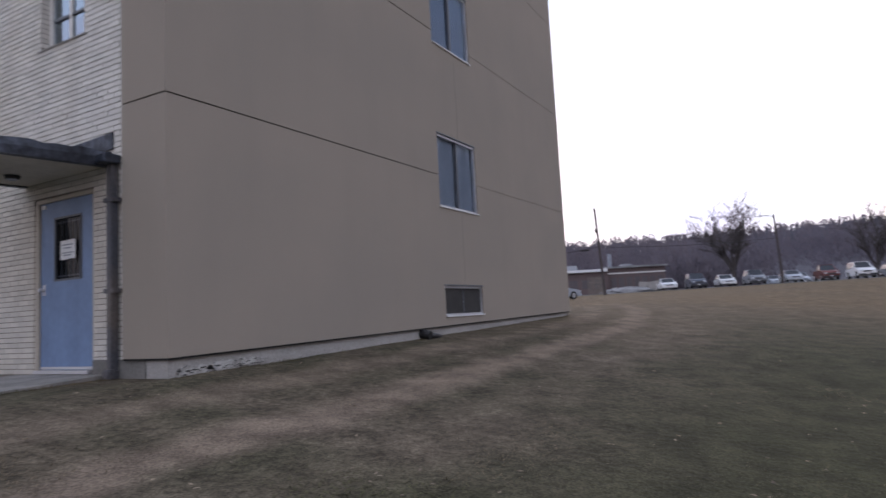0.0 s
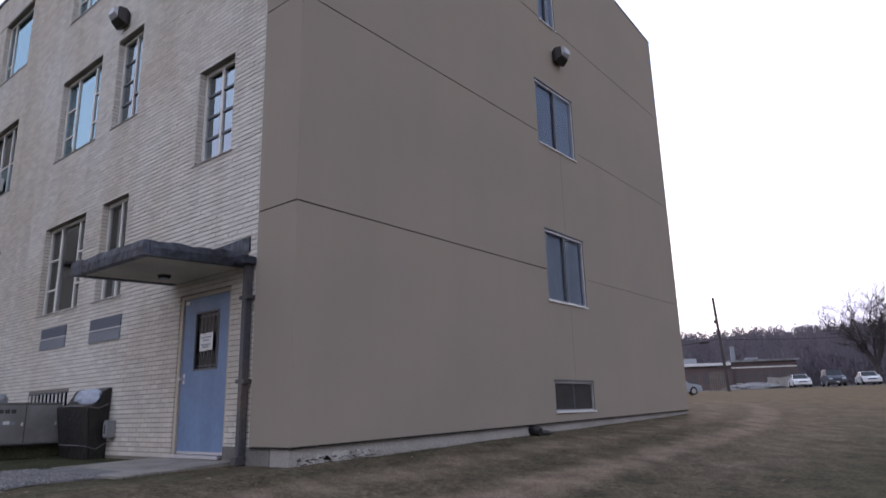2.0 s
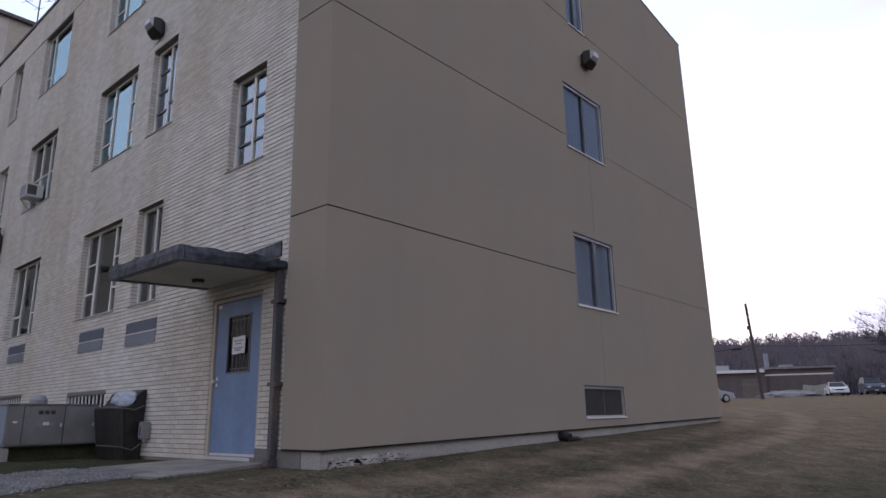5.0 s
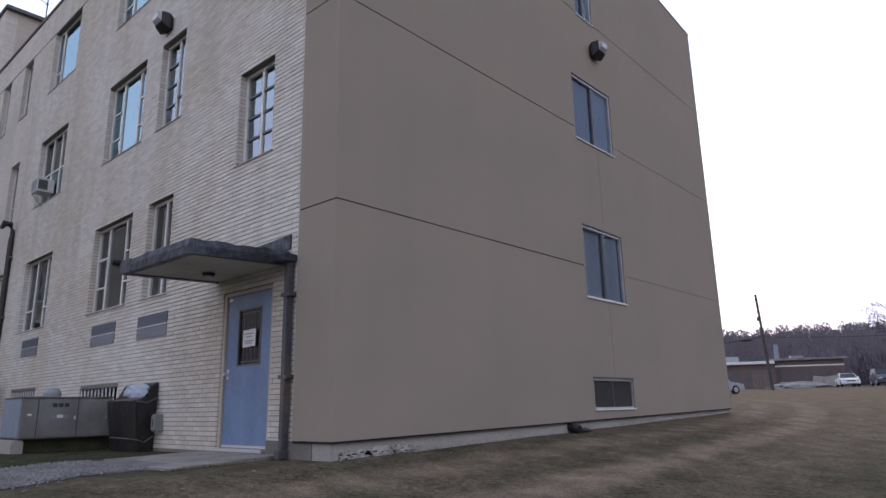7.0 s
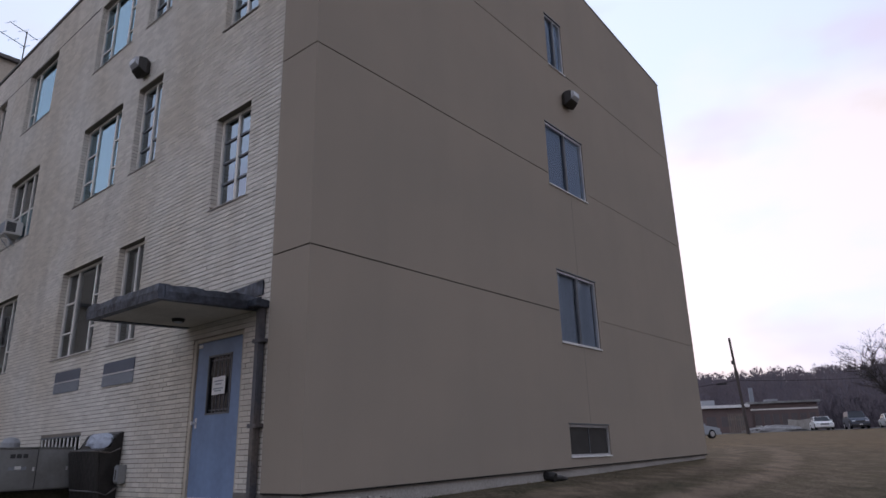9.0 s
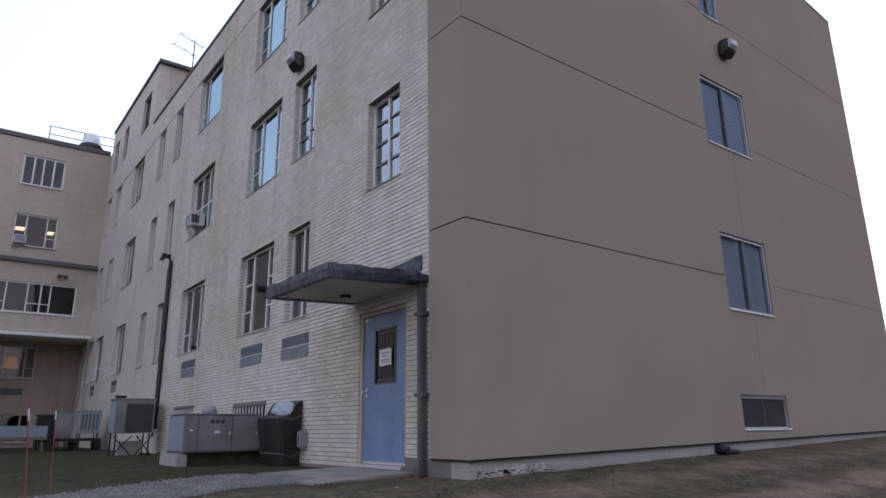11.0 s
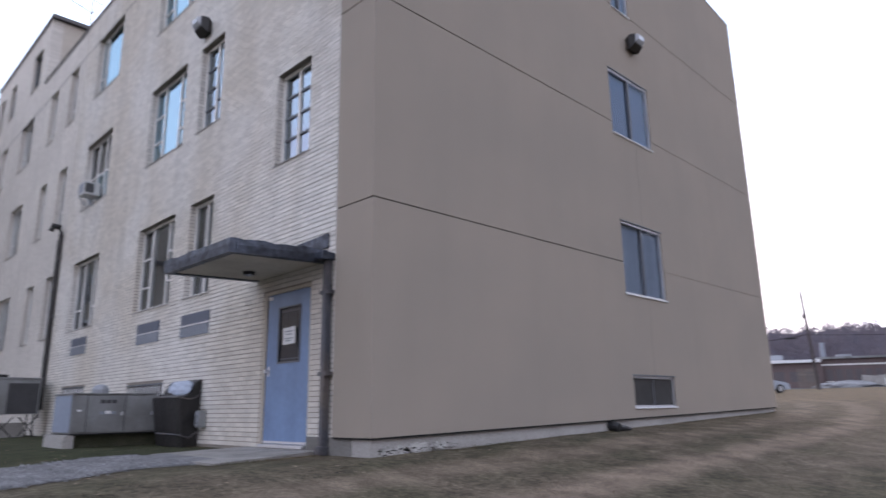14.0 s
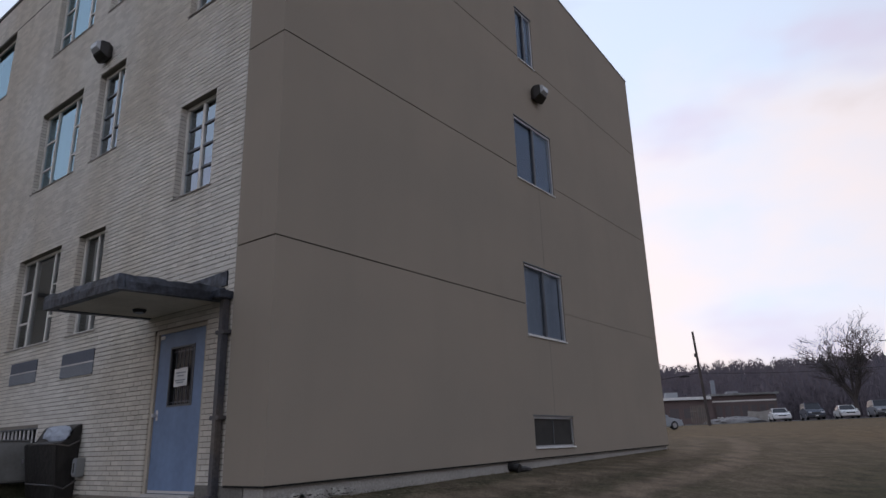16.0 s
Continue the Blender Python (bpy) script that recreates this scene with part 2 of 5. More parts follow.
M_GREY_PALE = mat("pale_cabinet_paint", (0.29, 0.305, 0.33), 0.5, 0.06, 20, 1.5, 0.05)
M_GREY_DARK = mat("dark_grille", (0.05, 0.05, 0.053), 0.6, 0.15, 40, 3, 0.1)
M_TARP = mat("black_tarp", (0.028, 0.026, 0.026), 0.45, 0.25, 12, 3, 0.4, depth=0.03)
M_BAG = mat("pale_plastic_bag", (0.36, 0.41, 0.50), 0.35, 0.15, 10, 4, 0.6, depth=0.03)
M_PAPER = mat("white_paper", (0.80, 0.80, 0.80), 0.8, 0.03, 50, 4, 0.05)
M_INK = mat("grey_ink", (0.32, 0.34, 0.38), 0.8, 0.1, 80, 4, 0)
M_LOUVER = mat("grey_vent_panel", (0.26, 0.285, 0.325), 0.55, 0.1, 30, 2, 0.1, metal=0.2)
M_LOUVER_DARK = mat("dark_vent_panel", (0.11, 0.124, 0.158), 0.55, 0.1, 30, 2, 0.1, metal=0.2)
M_STONE = mat("grey_coping", (0.13, 0.122, 0.122), 0.85, 0.12, 20, 1.5, 0.2)
M_ROOF = mat("roof_felt", (0.08, 0.08, 0.08), 0.95, 0.2, 30, 1, 0.2)
M_ORANGE = mat("orange_red_stake", (0.29, 0.06, 0.045), 0.5, 0.1, 40, 4, 0.05)
M_GRAVEL = mat("grey_gravel", (0.225, 0.220, 0.222), 0.95, 0.35, 55, 3, 1.0, island=0.4, tint=(0.170, 0.165, 0.168), depth=0.03)
M_ASPHALT = mat("asphalt", (0.055, 0.055, 0.058), 0.9, 0.2, 60, 0.6, 0.3)
# greenish pad concrete, darkened to hold the shade under the generator
M_PAD_SHADE = mat("shaded_pad_concrete", (0.085, 0.085, 0.06), 0.95, 0.25, 25, 2.5, 0.5, tint=(0.06, 0.065, 0.04))
M_TUB = mat("blue_grey_tub", (0.235, 0.275, 0.345), 0.5, 0.08, 15, 2, 0.05)
M_BARK = mat("grey_bark", (0.085, 0.072, 0.070), 0.95, 0.2, 12, 1, 0.4)
M_BRANCH = mat("bare_branches", (0.090, 0.078, 0.077), 0.95, 0.2, 12, 1, 0.2)
# distance haze is mixed into these three colours: paler and bluer than bare wood
M_TWIG = mat("hazed_bare_twigs", (0.145, 0.132, 0.160), 0.95, 0.05, 1.5, 0.03, 0.0, island=0.05, tint=(0.150, 0.128, 0.145))
M_WOOD_FAR = mat("hazed_woodland_floor", (0.090, 0.082, 0.098), 0.95, 0.25, 0.6, 0.05, 0.0)
M_CONIFER = mat("hazed_conifer", (0.110, 0.110, 0.132), 0.95, 0.12, 1.5, 0.05, 0.0, island=0.10)
# hall brick and window colours are paled to carry the haze of distance
M_REDBRICK = mat("hazed_red_brick", (0.150, 0.112, 0.110), 0.9, 0.12, 8, 0.3, 0.1)
M_HALL_WINDOW = mat("hazed_hall_window", (0.105, 0.092, 0.098), 0.4, 0.1, 5, 1, 0.0)
M_TYRE = mat("tyre_rubber", (0.02, 0.02, 0.021), 0.8, 0.1, 30, 3, 0.1)
M_CARGLASS = mat("dark_car_glass", (0.04, 0.045, 0.055), 0.35, 0.05, 5, 1, 0.0, spec=0.15)
M_HEADLIGHT = mat("clear_headlight", (0.62, 0.64, 0.68), 0.15, 0.05, 20, 3, 0.0, spec=0.8)
M_TIMBER = mat("grey_timber", (0.19, 0.165, 0.145), 0.85, 0.2, 20, 3, 0.3)


def lawn_mat():
    """Winter lawn: straw, green and soil in patches, with worn wheel tracks that run along the end wall and round its corner."""
    m = mat("winter_lawn", (0.100, 0.080, 0.057), 0.95, 0.42, 13, 0.8, 0.8, spec=0.1, tint=(0.070, 0.061, 0.040), depth=0.03)
    n, l = m.node_tree.nodes, m.node_tree.links
    b = n["Principled BSDF"]
    old = b.inputs["Base Color"].links[0].from_socket

    def node(kind):
        return n.new("ShaderNode" + kind)

    geo, sep = node("NewGeometry"), node("SeparateXYZ")
    l.new(geo.outputs["Position"], sep.inputs["Vector"])

    def mth(op, a, c, third=None):
        k = node("Math")
        k.operation = op
        for i, v in enumerate((a, c, third)):
            if v is None:
                continue
            if isinstance(v, (int, float)):
                k.inputs[i].default_value = v
            else:
                l.new(v, k.inputs[i])
        return k.outputs["Value"]

    wob = node("TexNoise")
    wob.inputs["Scale"].default_value, wob.inputs["Detail"].default_value = 0.7, 4.0
    l.new(geo.outputs["Position"], wob.inputs["Vector"])
    x, y = sep.outputs["X"], sep.outputs["Y"]
    bend = mth("MULTIPLY", mth("POWER", mth("MAXIMUM", mth("SUBTRACT", x, 8.0), 0.0), 2.0), 0.018)
    off = mth("SUBTRACT", mth("SUBTRACT", y, bend), mth("MULTIPLY", mth("SUBTRACT", wob.outputs["Fac"], 0.5), 0.8))
    total = None
    for centre, half, gain in ((-0.9, 0.28, 0.5), (-2.2, 0.30, 0.85), (-3.4, 0.4, 0.2)):
        d = mth("ABSOLUTE", mth("SUBTRACT", off, centre), 0.0)
        k = node("MapRange")
        k.interpolation_type = "SMOOTHSTEP"
        k.inputs["From Min"].default_value, k.inputs["From Max"].default_value = half * 1.7, half * 0.3
        k.inputs["To Min"].default_value, k.inputs["To Max"].default_value = 0.0, gain
        l.new(d, k.inputs["Value"])
        total = k.outputs["Result"] if total is None else mth("ADD", total, k.outputs["Result"])
    total = mth("MULTIPLY", total, mth("ADD", mth("MULTIPLY", wob.outputs["Fac"], 0.7), 0.5))
    mix = node("Mix")
    mix.data_type = "RGBA"
    mix.clamp_factor = True
    mix.inputs["B"].default_value = (0.208, 0.156, 0.118, 1)
    l.new(total, mix.inputs["Factor"])
    l.new(old, mix.inputs["A"])
    far = node("MapRange")
    far.inputs["From Min"].default_value, far.inputs["From Max"].default_value = 5.0, 26.0
    l.new(x, far.inputs["Value"])
    straw = node("Mix")
    straw.data_type = "RGBA"
    straw.inputs["B"].default_value = (0.128, 0.088, 0.050, 1)
    patch = node("TexNoise")
    patch.inputs["Scale"].default_value, patch.inputs["Detail"].default_value = 0.12, 5.0
    l.new(geo.outputs["Position"], patch.inputs["Vector"])
    l.new(mth("MULTIPLY", far.outputs["Result"], mth("ADD", patch.outputs["Fac"], 0.3)), straw.inputs["Factor"])
    l.new(mix.outputs["Result"], straw.inputs["A"])
    court = node("MapRange")
    court.inputs["From Min"].default_value, court.inputs["From Max"].default_value = 1.5, 4.0
    l.new(mth("ADD", y, mth("MULTIPLY", wob.outputs["Fac"], 1.2)), court.inputs["Value"])
    green = node("Mix")
    green.data_type = "RGBA"
    green.inputs["B"].default_value = (0.030, 0.036, 0.017, 1)
    west = node("MapRange")
    west.inputs["From Min"].default_value, west.inputs["From Max"].default_value = 4.0, 0.5
    l.new(x, west.inputs["Value"])
    l.new(mth("MULTIPLY", court.outputs["Result"], mth("MULTIPLY", west.outputs["Result"], 0.85)), green.inputs["Factor"])
    l.new(straw.outputs["Result"], green.inputs["A"])
    damp = node("MapRange")
    damp.interpolation_type = "SMOOTHSTEP"
    damp.inputs["From Min"].default_value, damp.inputs["From Max"].default_value = -3.4, -6.4
    damp.inputs["To Max"].default_value = 0.9
    l.new(mth("SUBTRACT", off, mth("MULTIPLY", wob.outputs["Fac"], 1.0)), damp.inputs["Value"])
    near = node("MapRange")
    near.inputs["From Min"].default_value, near.inputs["From Max"].default_value = 18.0, 8.0
    l.new(x, near.inputs["Value"])
    olive = node("Mix")
    olive.data_type = "RGBA"
    olive.inputs["B"].default_value = (0.047, 0.045, 0.024, 1)
    l.new(mth("MULTIPLY", damp.outputs["Result"], near.outputs["Result"]), olive.inputs["Factor"])
    l.new(green.outputs["Result"], olive.inputs["A"])
    grit = node("TexNoise")
    grit.inputs["Scale"].default_value, grit.inputs["Detail"].default_value = 55.0, 3.0
    l.new(geo.outputs["Position"], grit.inputs["Vector"])
    fleck = node("MapRange")
    fleck.inputs["From Min"].default_value, fleck.inputs["From Max"].default_value = 0.35, 0.65
    fleck.inputs["To Min"].default_value, fleck.inputs["To Max"].default_value = 0.62, 1.4
    l.new(grit.outputs["Fac"], fleck.inputs["Value"])
    flecked = node("VectorMath")
    flecked.operation = "SCALE"
    clump = node("TexNoise")
    clump.inputs["Scale"].default_value, clump.inputs["Detail"].default_value = 2.6, 6.0
    l.new(geo.outputs["Position"], clump.inputs["Vector"])
    tuft = node("MapRange")
    tuft.inputs["From Min"].default_value, tuft.inputs["From Max"].default_value = 0.32, 0.68
    tuft.inputs["To Min"].default_value, tuft.inputs["To Max"].default_value = 0.70, 1.28
    l.new(clump.outputs["Fac"], tuft.inputs["Value"])
    l.new(olive.outputs["Result"], flecked.inputs[0])
    l.new(mth("MULTIPLY", fleck.outputs["Result"], tuft.outputs["Result"]), flecked.inputs["Scale"])
    l.new(flecked.outputs["Vector"], b.inputs["Base Color"])
    return m


M_LAWN = lawn_mat()
M_BLADE = mat("grass_blades", (0.185, 0.140, 0.094), 0.9, 0.25, 3, 0.7, 0.0, spec=0.1, island=0.35, tint=(0.085, 0.082, 0.042))
M_WING_LOW = mat("pinkish_brown_paint", (0.33, 0.270, 0.235), 0.85, 0.08, 20, 0.6, 0.1, tint=(0.29, 0.24, 0.21), streak=0.2)
M_JOINT = mat("stucco_hairline", (0.225, 0.20, 0.178), 0.95, 0.1, 60, 2, 0.1)
M_PIT = mat("black_shade", (0.012, 0.012, 0.012), 0.9, 0.1, 20, 2, 0.0)
M_AMBER = mat("amber_shade", (0.5, 0.22, 0.05), 0.7, 0.1, 20, 3, 0.0)
M_AMBER.node_tree.nodes["Principled BSDF"].inputs["Emission Color"].default_value = (1.0, 0.42, 0.08, 1)
M_AMBER.node_tree.nodes["Principled BSDF"].inputs["Emission Strength"].default_value = 0.10
M_LITTER = mat("dry_leaves", (0.22, 0.165, 0.115), 0.9, 0.2, 20, 2, 0.0, island=0.5)
M_GLOW = bpy.data.materials.new("lit_ceiling_panel")
M_GLOW.use_nodes = True
M_GLOW.node_tree.nodes["Principled BSDF"].inputs["Emission Color"].default_value = (1.0, 0.80, 0.50, 1)
M_GLOW.node_tree.nodes["Principled BSDF"].inputs["Emission Strength"].default_value = 1.6


# ---- building helpers ----
def part(name, bm, material, parent=None, label=""):
    me = bpy.data.meshes.new(name)
    bmesh.ops.recalc_face_normals(bm, faces=bm.faces)
    bm.to_mesh(me)
    bm.free()
    me.materials.append(material)
    ob = new(name, me)
    if parent:
        ob.parent = parent
    if label:
        tagged(ob, label)
    return ob


def pane(u0, u1, v0, v1, depth, material, parent, facing="y"):
    """One sheet of glass whose face looks out of the wall (towards -y, or -x)."""
    if facing == "y":
        co = [(u0, depth, v0), (u1, depth, v0), (u1, depth, v1), (u0, depth, v1)]
    else:
        co = [(depth, u1, v0), (depth, u0, v0), (depth, u0, v1), (depth, u1, v1)]
    me = bpy.data.meshes.new("pane")
    me.from_pydata(co, [], [(0, 1, 2, 3)])
    me.materials.append(material)
    ob = new("pane", me)
    ob.parent = parent
    ob.visible_shadow = False
    return ob


def thing(name, label, category, group="", kind="", at=None):
    ob = new(name)
    ob.empty_display_size = 0.1
    if at is not None:
        ob.matrix_basis = at
    return tagged(ob, label, category, group, kind)


def add_box(bm, x0, x1, y0, y1, z0, z1, bevel=0.0):
    c = bmesh.ops.create_cube(bm, size=1.0)["verts"]
    for v in c:
        v.co = Vector(((x0 + x1) / 2 + v.co.x * (x1 - x0), (y0 + y1) / 2 + v.co.y * (y1 - y0), (z0 + z1) / 2 + v.co.z * (z1 - z0)))
    if bevel:
        edges = {e for v in c for e in v.link_edges}
        bmesh.ops.bevel(bm, geom=list(edges), offset=bevel, segments=2, affect="EDGES")
    return bm


def box(x0, x1, y0, y1, z0, z1, bevel=0.0):
    return add_box(bmesh.new(), min(x0, x1), max(x0, x1), min(y0, y1), max(y0, y1), min(z0, z1), max(z0, z1), bevel)


def add_tube(bm, pts, radii, sides=8, cap=True):
    """A tapered tube through the points."""
    rings = []
    pts = [Vector(p) for p in pts]
    for i, p in enumerate(pts):
        d = (pts[min(i + 1, len(pts) - 1)] - pts[max(i - 1, 0)]).normalized()
        a = d.orthogonal().normalized()
        c = d.cross(a)
        r = radii[i] if isinstance(radii, (list, tuple)) else radii
        rings.append([bm.verts.new(p + r * (math.cos(k * 2 * math.pi / sides) * a + math.sin(k * 2 * math.pi / sides) * c)) for k in range(sides)])
    for a, c in zip(rings, rings[1:]):
        for k in range(sides):
            bm.faces.new((a[k], a[(k + 1) % sides], c[(k + 1) % sides], c[k]))
    if cap:
        bm.faces.new(rings[0][::-1])
        bm.faces.new(rings[-1])
    return bm


def tube(pts, radii, sides=10):
    return add_tube(bmesh.new(), pts, radii, sides)


def cells(u_range, v_range, openings):
    """Rectangles (u0, u1, v0, v1) that fill a wall round its openings."""
    cuts = sorted({u_range[0], u_range[1], *(u for o in openings for u in o[:2] if u_range[0] < u < u_range[1])})
    out = []
    for a, b in zip(cuts, cuts[1:]):
        mid = (a + b) / 2
        holes = sorted((max(o[2], v_range[0]), min(o[3], v_range[1])) for o in openings if o[0] < mid < o[1] and o[3] > v_range[0] and o[2] < v_range[1])
        v = v_range[0]
        for h0, h1 in holes:
            if h0 > v:
                out.append((a, b, v, h0))
            v = max(v, h1)
        if v < v_range[1]:
            out.append((a, b, v, v_range[1]))
    return out


def add_wall(bm, u_range, v_range, openings, d0, d1, axis):
    """One connected wall with its openings cut through; axis 'x' or 'y': the direction that it runs in."""
    us = sorted({*u_range, *(u for o in openings for u in o[:2] if u_range[0] < u < u_range[1])})
    vs = sorted({*v_range, *(v for o in openings for v in o[2:4] if v_range[0] < v < v_range[1])})

    def solid(i, j):
        if not (0 <= i < len(us) - 1 and 0 <= j < len(vs) - 1):
            return False
        u, v = (us[i] + us[i + 1]) / 2, (vs[j] + vs[j + 1]) / 2
        return not any(o[0] < u < o[1] and o[2] < v < o[3] for o in openings)

    known = {}

    def vert(i, j, d):
        if (i, j, d) not in known:
            known[i, j, d] = bm.verts.new((us[i], d, vs[j]) if axis == "x" else (d, us[i], vs[j]))
        return known[i, j, d]

    for i in range(len(us) - 1):
        for j in range(len(vs) - 1):
            if not solid(i, j):
                continue
            for d in (d0, d1):
                bm.faces.new([vert(i, j, d), vert(i + 1, j, d), vert(i + 1, j + 1, d), vert(i, j + 1, d)])
            for (di, dj), (a, b) in (((-1, 0), ((i, j), (i, j + 1))), ((1, 0), ((i + 1, j), (i + 1, j + 1))), ((0, -1), ((i, j), (i + 1, j))), ((0, 1), ((i, j + 1), (i + 1, j + 1)))):
                if not solid(i + di, j + dj):
                    bm.faces.new([vert(*a, d0), vert(*b, d0), vert(*b, d1), vert(*a, d1)])
    return bm


def ground_z(x, y):
    """Height of the ground: it falls away from the end wall towards the lawn and rises slowly to the car park."""
    fade = min(max((x - 2.0) / 45.0, 0.0), 1.0)
    z = -0.05 + 0.0255 * max(min(x, 90), -6) * (1.0 if y < 0 or x > 0 else max(0.0, 1 - y / 4))
    z += 0.124 * (1 - fade) * max(min(y, 0.0), -14.0)
    return z


# ---- ground ----
def ground_mesh():
    xs = sorted({*np.arange(-14, 16.1, 0.5).tolist(), *np.arange(16, 120, 4.0).tolist(), -3000, -400, -120, -60, -30, -20, 150, 220, 400, 900, 3000})
    ys = sorted({*np.arange(-14, 8.1, 0.5).tolist(), *np.arange(8, 60, 4.0).tolist(), *np.arange(-60, -14, 4.0).tolist(), -3000, -400, -120, 120, 400, 900, 3000})
    verts, faces = [], []
    for y in ys:
        for x in xs:
            near = 1.0 if -14 < x < 16 and -14 < y < 8 else 0.0
            verts.append((x, y, ground_z(x, y) + near * 0.018 * noise.noise(Vector((x * 0.9, y * 0.9, 0)))))
    w = len(xs)
    for j in range(len(ys) - 1):
        for i in range(w - 1):
            faces.append((j * w + i, j * w + i + 1, (j + 1) * w + i + 1, (j + 1) * w + i))
    me = bpy.data.meshes.new("ground")
    me.from_pydata(verts, [], faces)
    me.materials.append(M_LAWN)
    me.shade_smooth()
    return tagged(new("ground", me), "patchy winter lawn with worn wheel tracks", "lawn", kind="structure")


ground_mesh()


def grass_blades():
    rng = np.random.default_rng(4)
    verts, faces = [], []
    for k in range(70000):
        d = 3.2 + 15 * rng.random() ** 1.5
        a = radians(-12 + 100 * rng.random())
        x, y = -5 + d * math.cos(a), -6.3 + d * math.sin(a)
        if y > -0.1 and x > -0.15 or (1.0 < y < 3.2 and x > -1.45) or path_gap(x, y) < 0.96:
            continue
        z = ground_z(x, y) - 0.01
        h = 0.012 + 0.012 * rng.random() ** 2
        t, lean = rng.random() * 6.28, 0.03 * rng.random()
        dx, dy = 0.005 * math.cos(t), 0.005 * math.sin(t)
        i = len(verts)
        reach = h * (1.8 + 2.2 * rng.random()) / 0.005
        verts += [(x - dx, y - dy, z), (x + dx, y + dy, z), (x - dy * reach, y + dx * reach, z + h)]
        faces.append((i, i + 1, i + 2))
    # rank tufts along the footings and the slab
    for k in range(5200):
        run = rng.random()
        if run < 0.62:
            x, y = 0.1 + 12.7 * rng.random(), -0.10 + 0.13 * rng.random()
        elif run < 0.80:
            x, y = -1.45 + 1.45 * rng.random(), 0.86 + 0.14 * rng.random()
        else:
            x, y = -0.14 + 0.15 * rng.random(), 3.1 + 9.5 * rng.random()
        z = ground_z(x, y) - 0.01
        h, t = 0.012 + 0.035 * rng.random() ** 2, rng.random() * 6.28
        dx, dy = 0.005 * math.cos(t), 0.005 * math.sin(t)
        i = len(verts)
        verts += [(x - dx, y - dy, z), (x + dx, y + dy, z), (x - dy * 5, y + dx * 5, z + h)]
        faces.append((i, i + 1, i + 2))
    me = bpy.data.meshes.new("grass")
    me.from_pydata(verts, [], faces)
    me.materials.append(M_BLADE)
    tagged(new("grass", me), "short straw-coloured and green winter grass", "grass", kind="stuff")


def path_gap(x, y):
    """Distance from the middle line of the gravel path."""
    if x > -1.0:
        return 9.0
    middle, half = path_line(x)
    return abs(y - middle) / half


def path_line(x):
    """The middle of the gravel path and half its width."""
    at = (-14, -8, -4.6, -3.9, -2.95, -2.05, -1.0)
    return float(np.interp(x, at, (-1.6, -0.4, 0.74, 1.16, 1.62, 2.14, 2.16))), float(np.interp(x, at, (0.6, 0.6, 0.62, 0.80, 0.90, 0.92, 1.02)))


def gravel_path():
    bm = bmesh.new()
    rows = []
    for i in range(60):
        x = -1.15 - i * 0.2
        middle, half = path_line(x)
        row = []
        for k in range(7):
            wob = 0.10 * noise.noise(Vector((x * 1.3, k, 3))) if k in (0, 6) else 0
            y = middle + (k - 3) / 3 * half + wob
            row.append(bm.verts.new((x, y, ground_z(x, y) + 0.012 + (0.016 if 0 < k < 6 else -0.04))))
        rows.append(row)
    for a, b in zip(rows, rows[1:]):
        for k in range(6):
            bm.faces.new((a[k], a[k + 1], b[k + 1], b[k]))
    tagged(part("gravel_path", bm, M_GRAVEL), "grey gravel path across the lawn to the door slab", "path", kind="structure")
    rng = np.random.default_rng(8)
    verts, faces = [], []
    for k in range(22000):
        x = -1.5 - 5.5 * rng.random()
        middle, half = path_line(x)
        y = middle + (2 * rng.random() - 1) * half * (0.93 if k % 12 else 1.12)
        if x > -1.4 or x < -6.8:
            continue
        z, r = ground_z(x, y) + 0.022, 0.007 + 0.015 * rng.random() ** 2
        i = len(verts)
        a = rng.random() * 3
        verts += [(x + r * math.cos(a + q), y + r * math.sin(a + q), z) for q in (0, 1.57, 3.14, 4.71)] + [(x, y, z + r * (0.5 + 0.6 * rng.random()))]
        faces += [(i, i + 1, i + 4), (i + 1, i + 2, i + 4), (i + 2, i + 3, i + 4), (i + 3, i, i + 4)]
    me = bpy.data.meshes.new("gravel")
    me.from_pydata(verts, [], faces)
    me.materials.append(M_GRAVEL)
    tagged(new("gravel", me), "loose grey gravel stones on the path", "gravel", kind="stuff")


def leaf_litter():
    rng = np.random.default_rng(12)
    verts, faces = [], []
    for k in range(900):
        d, a = 3.5 + 17 * rng.random(), radians(-10 + 95 * rng.random())
        x, y = -5 + d * math.cos(a), -6.3 + d * math.sin(a)
        if y > -0.05 and x > -0.1:
            continue
        z, s, t = ground_z(x, y) + 0.022, 0.008 + 0.02 * rng.random(), 6.28 * rng.random()
        i = len(verts)
        verts += [(x + s * r * math.cos(t + q), y + s * r * math.sin(t + q), z + 0.012 * rng.random()) for q, r in ((0, 1.2), (1.3, 0.6), (2.6, 1.0), (4.2, 0.7))]
        faces.append((i, i + 1, i + 2, i + 3))
    me = bpy.data.meshes.new("leaf_litter")
    me.from_pydata(verts, [], faces)
    me.materials.append(M_LITTER)
    tagged(new("leaf_litter", me), "scattered dry leaves and scraps on the lawn", "leaves", kind="stuff")


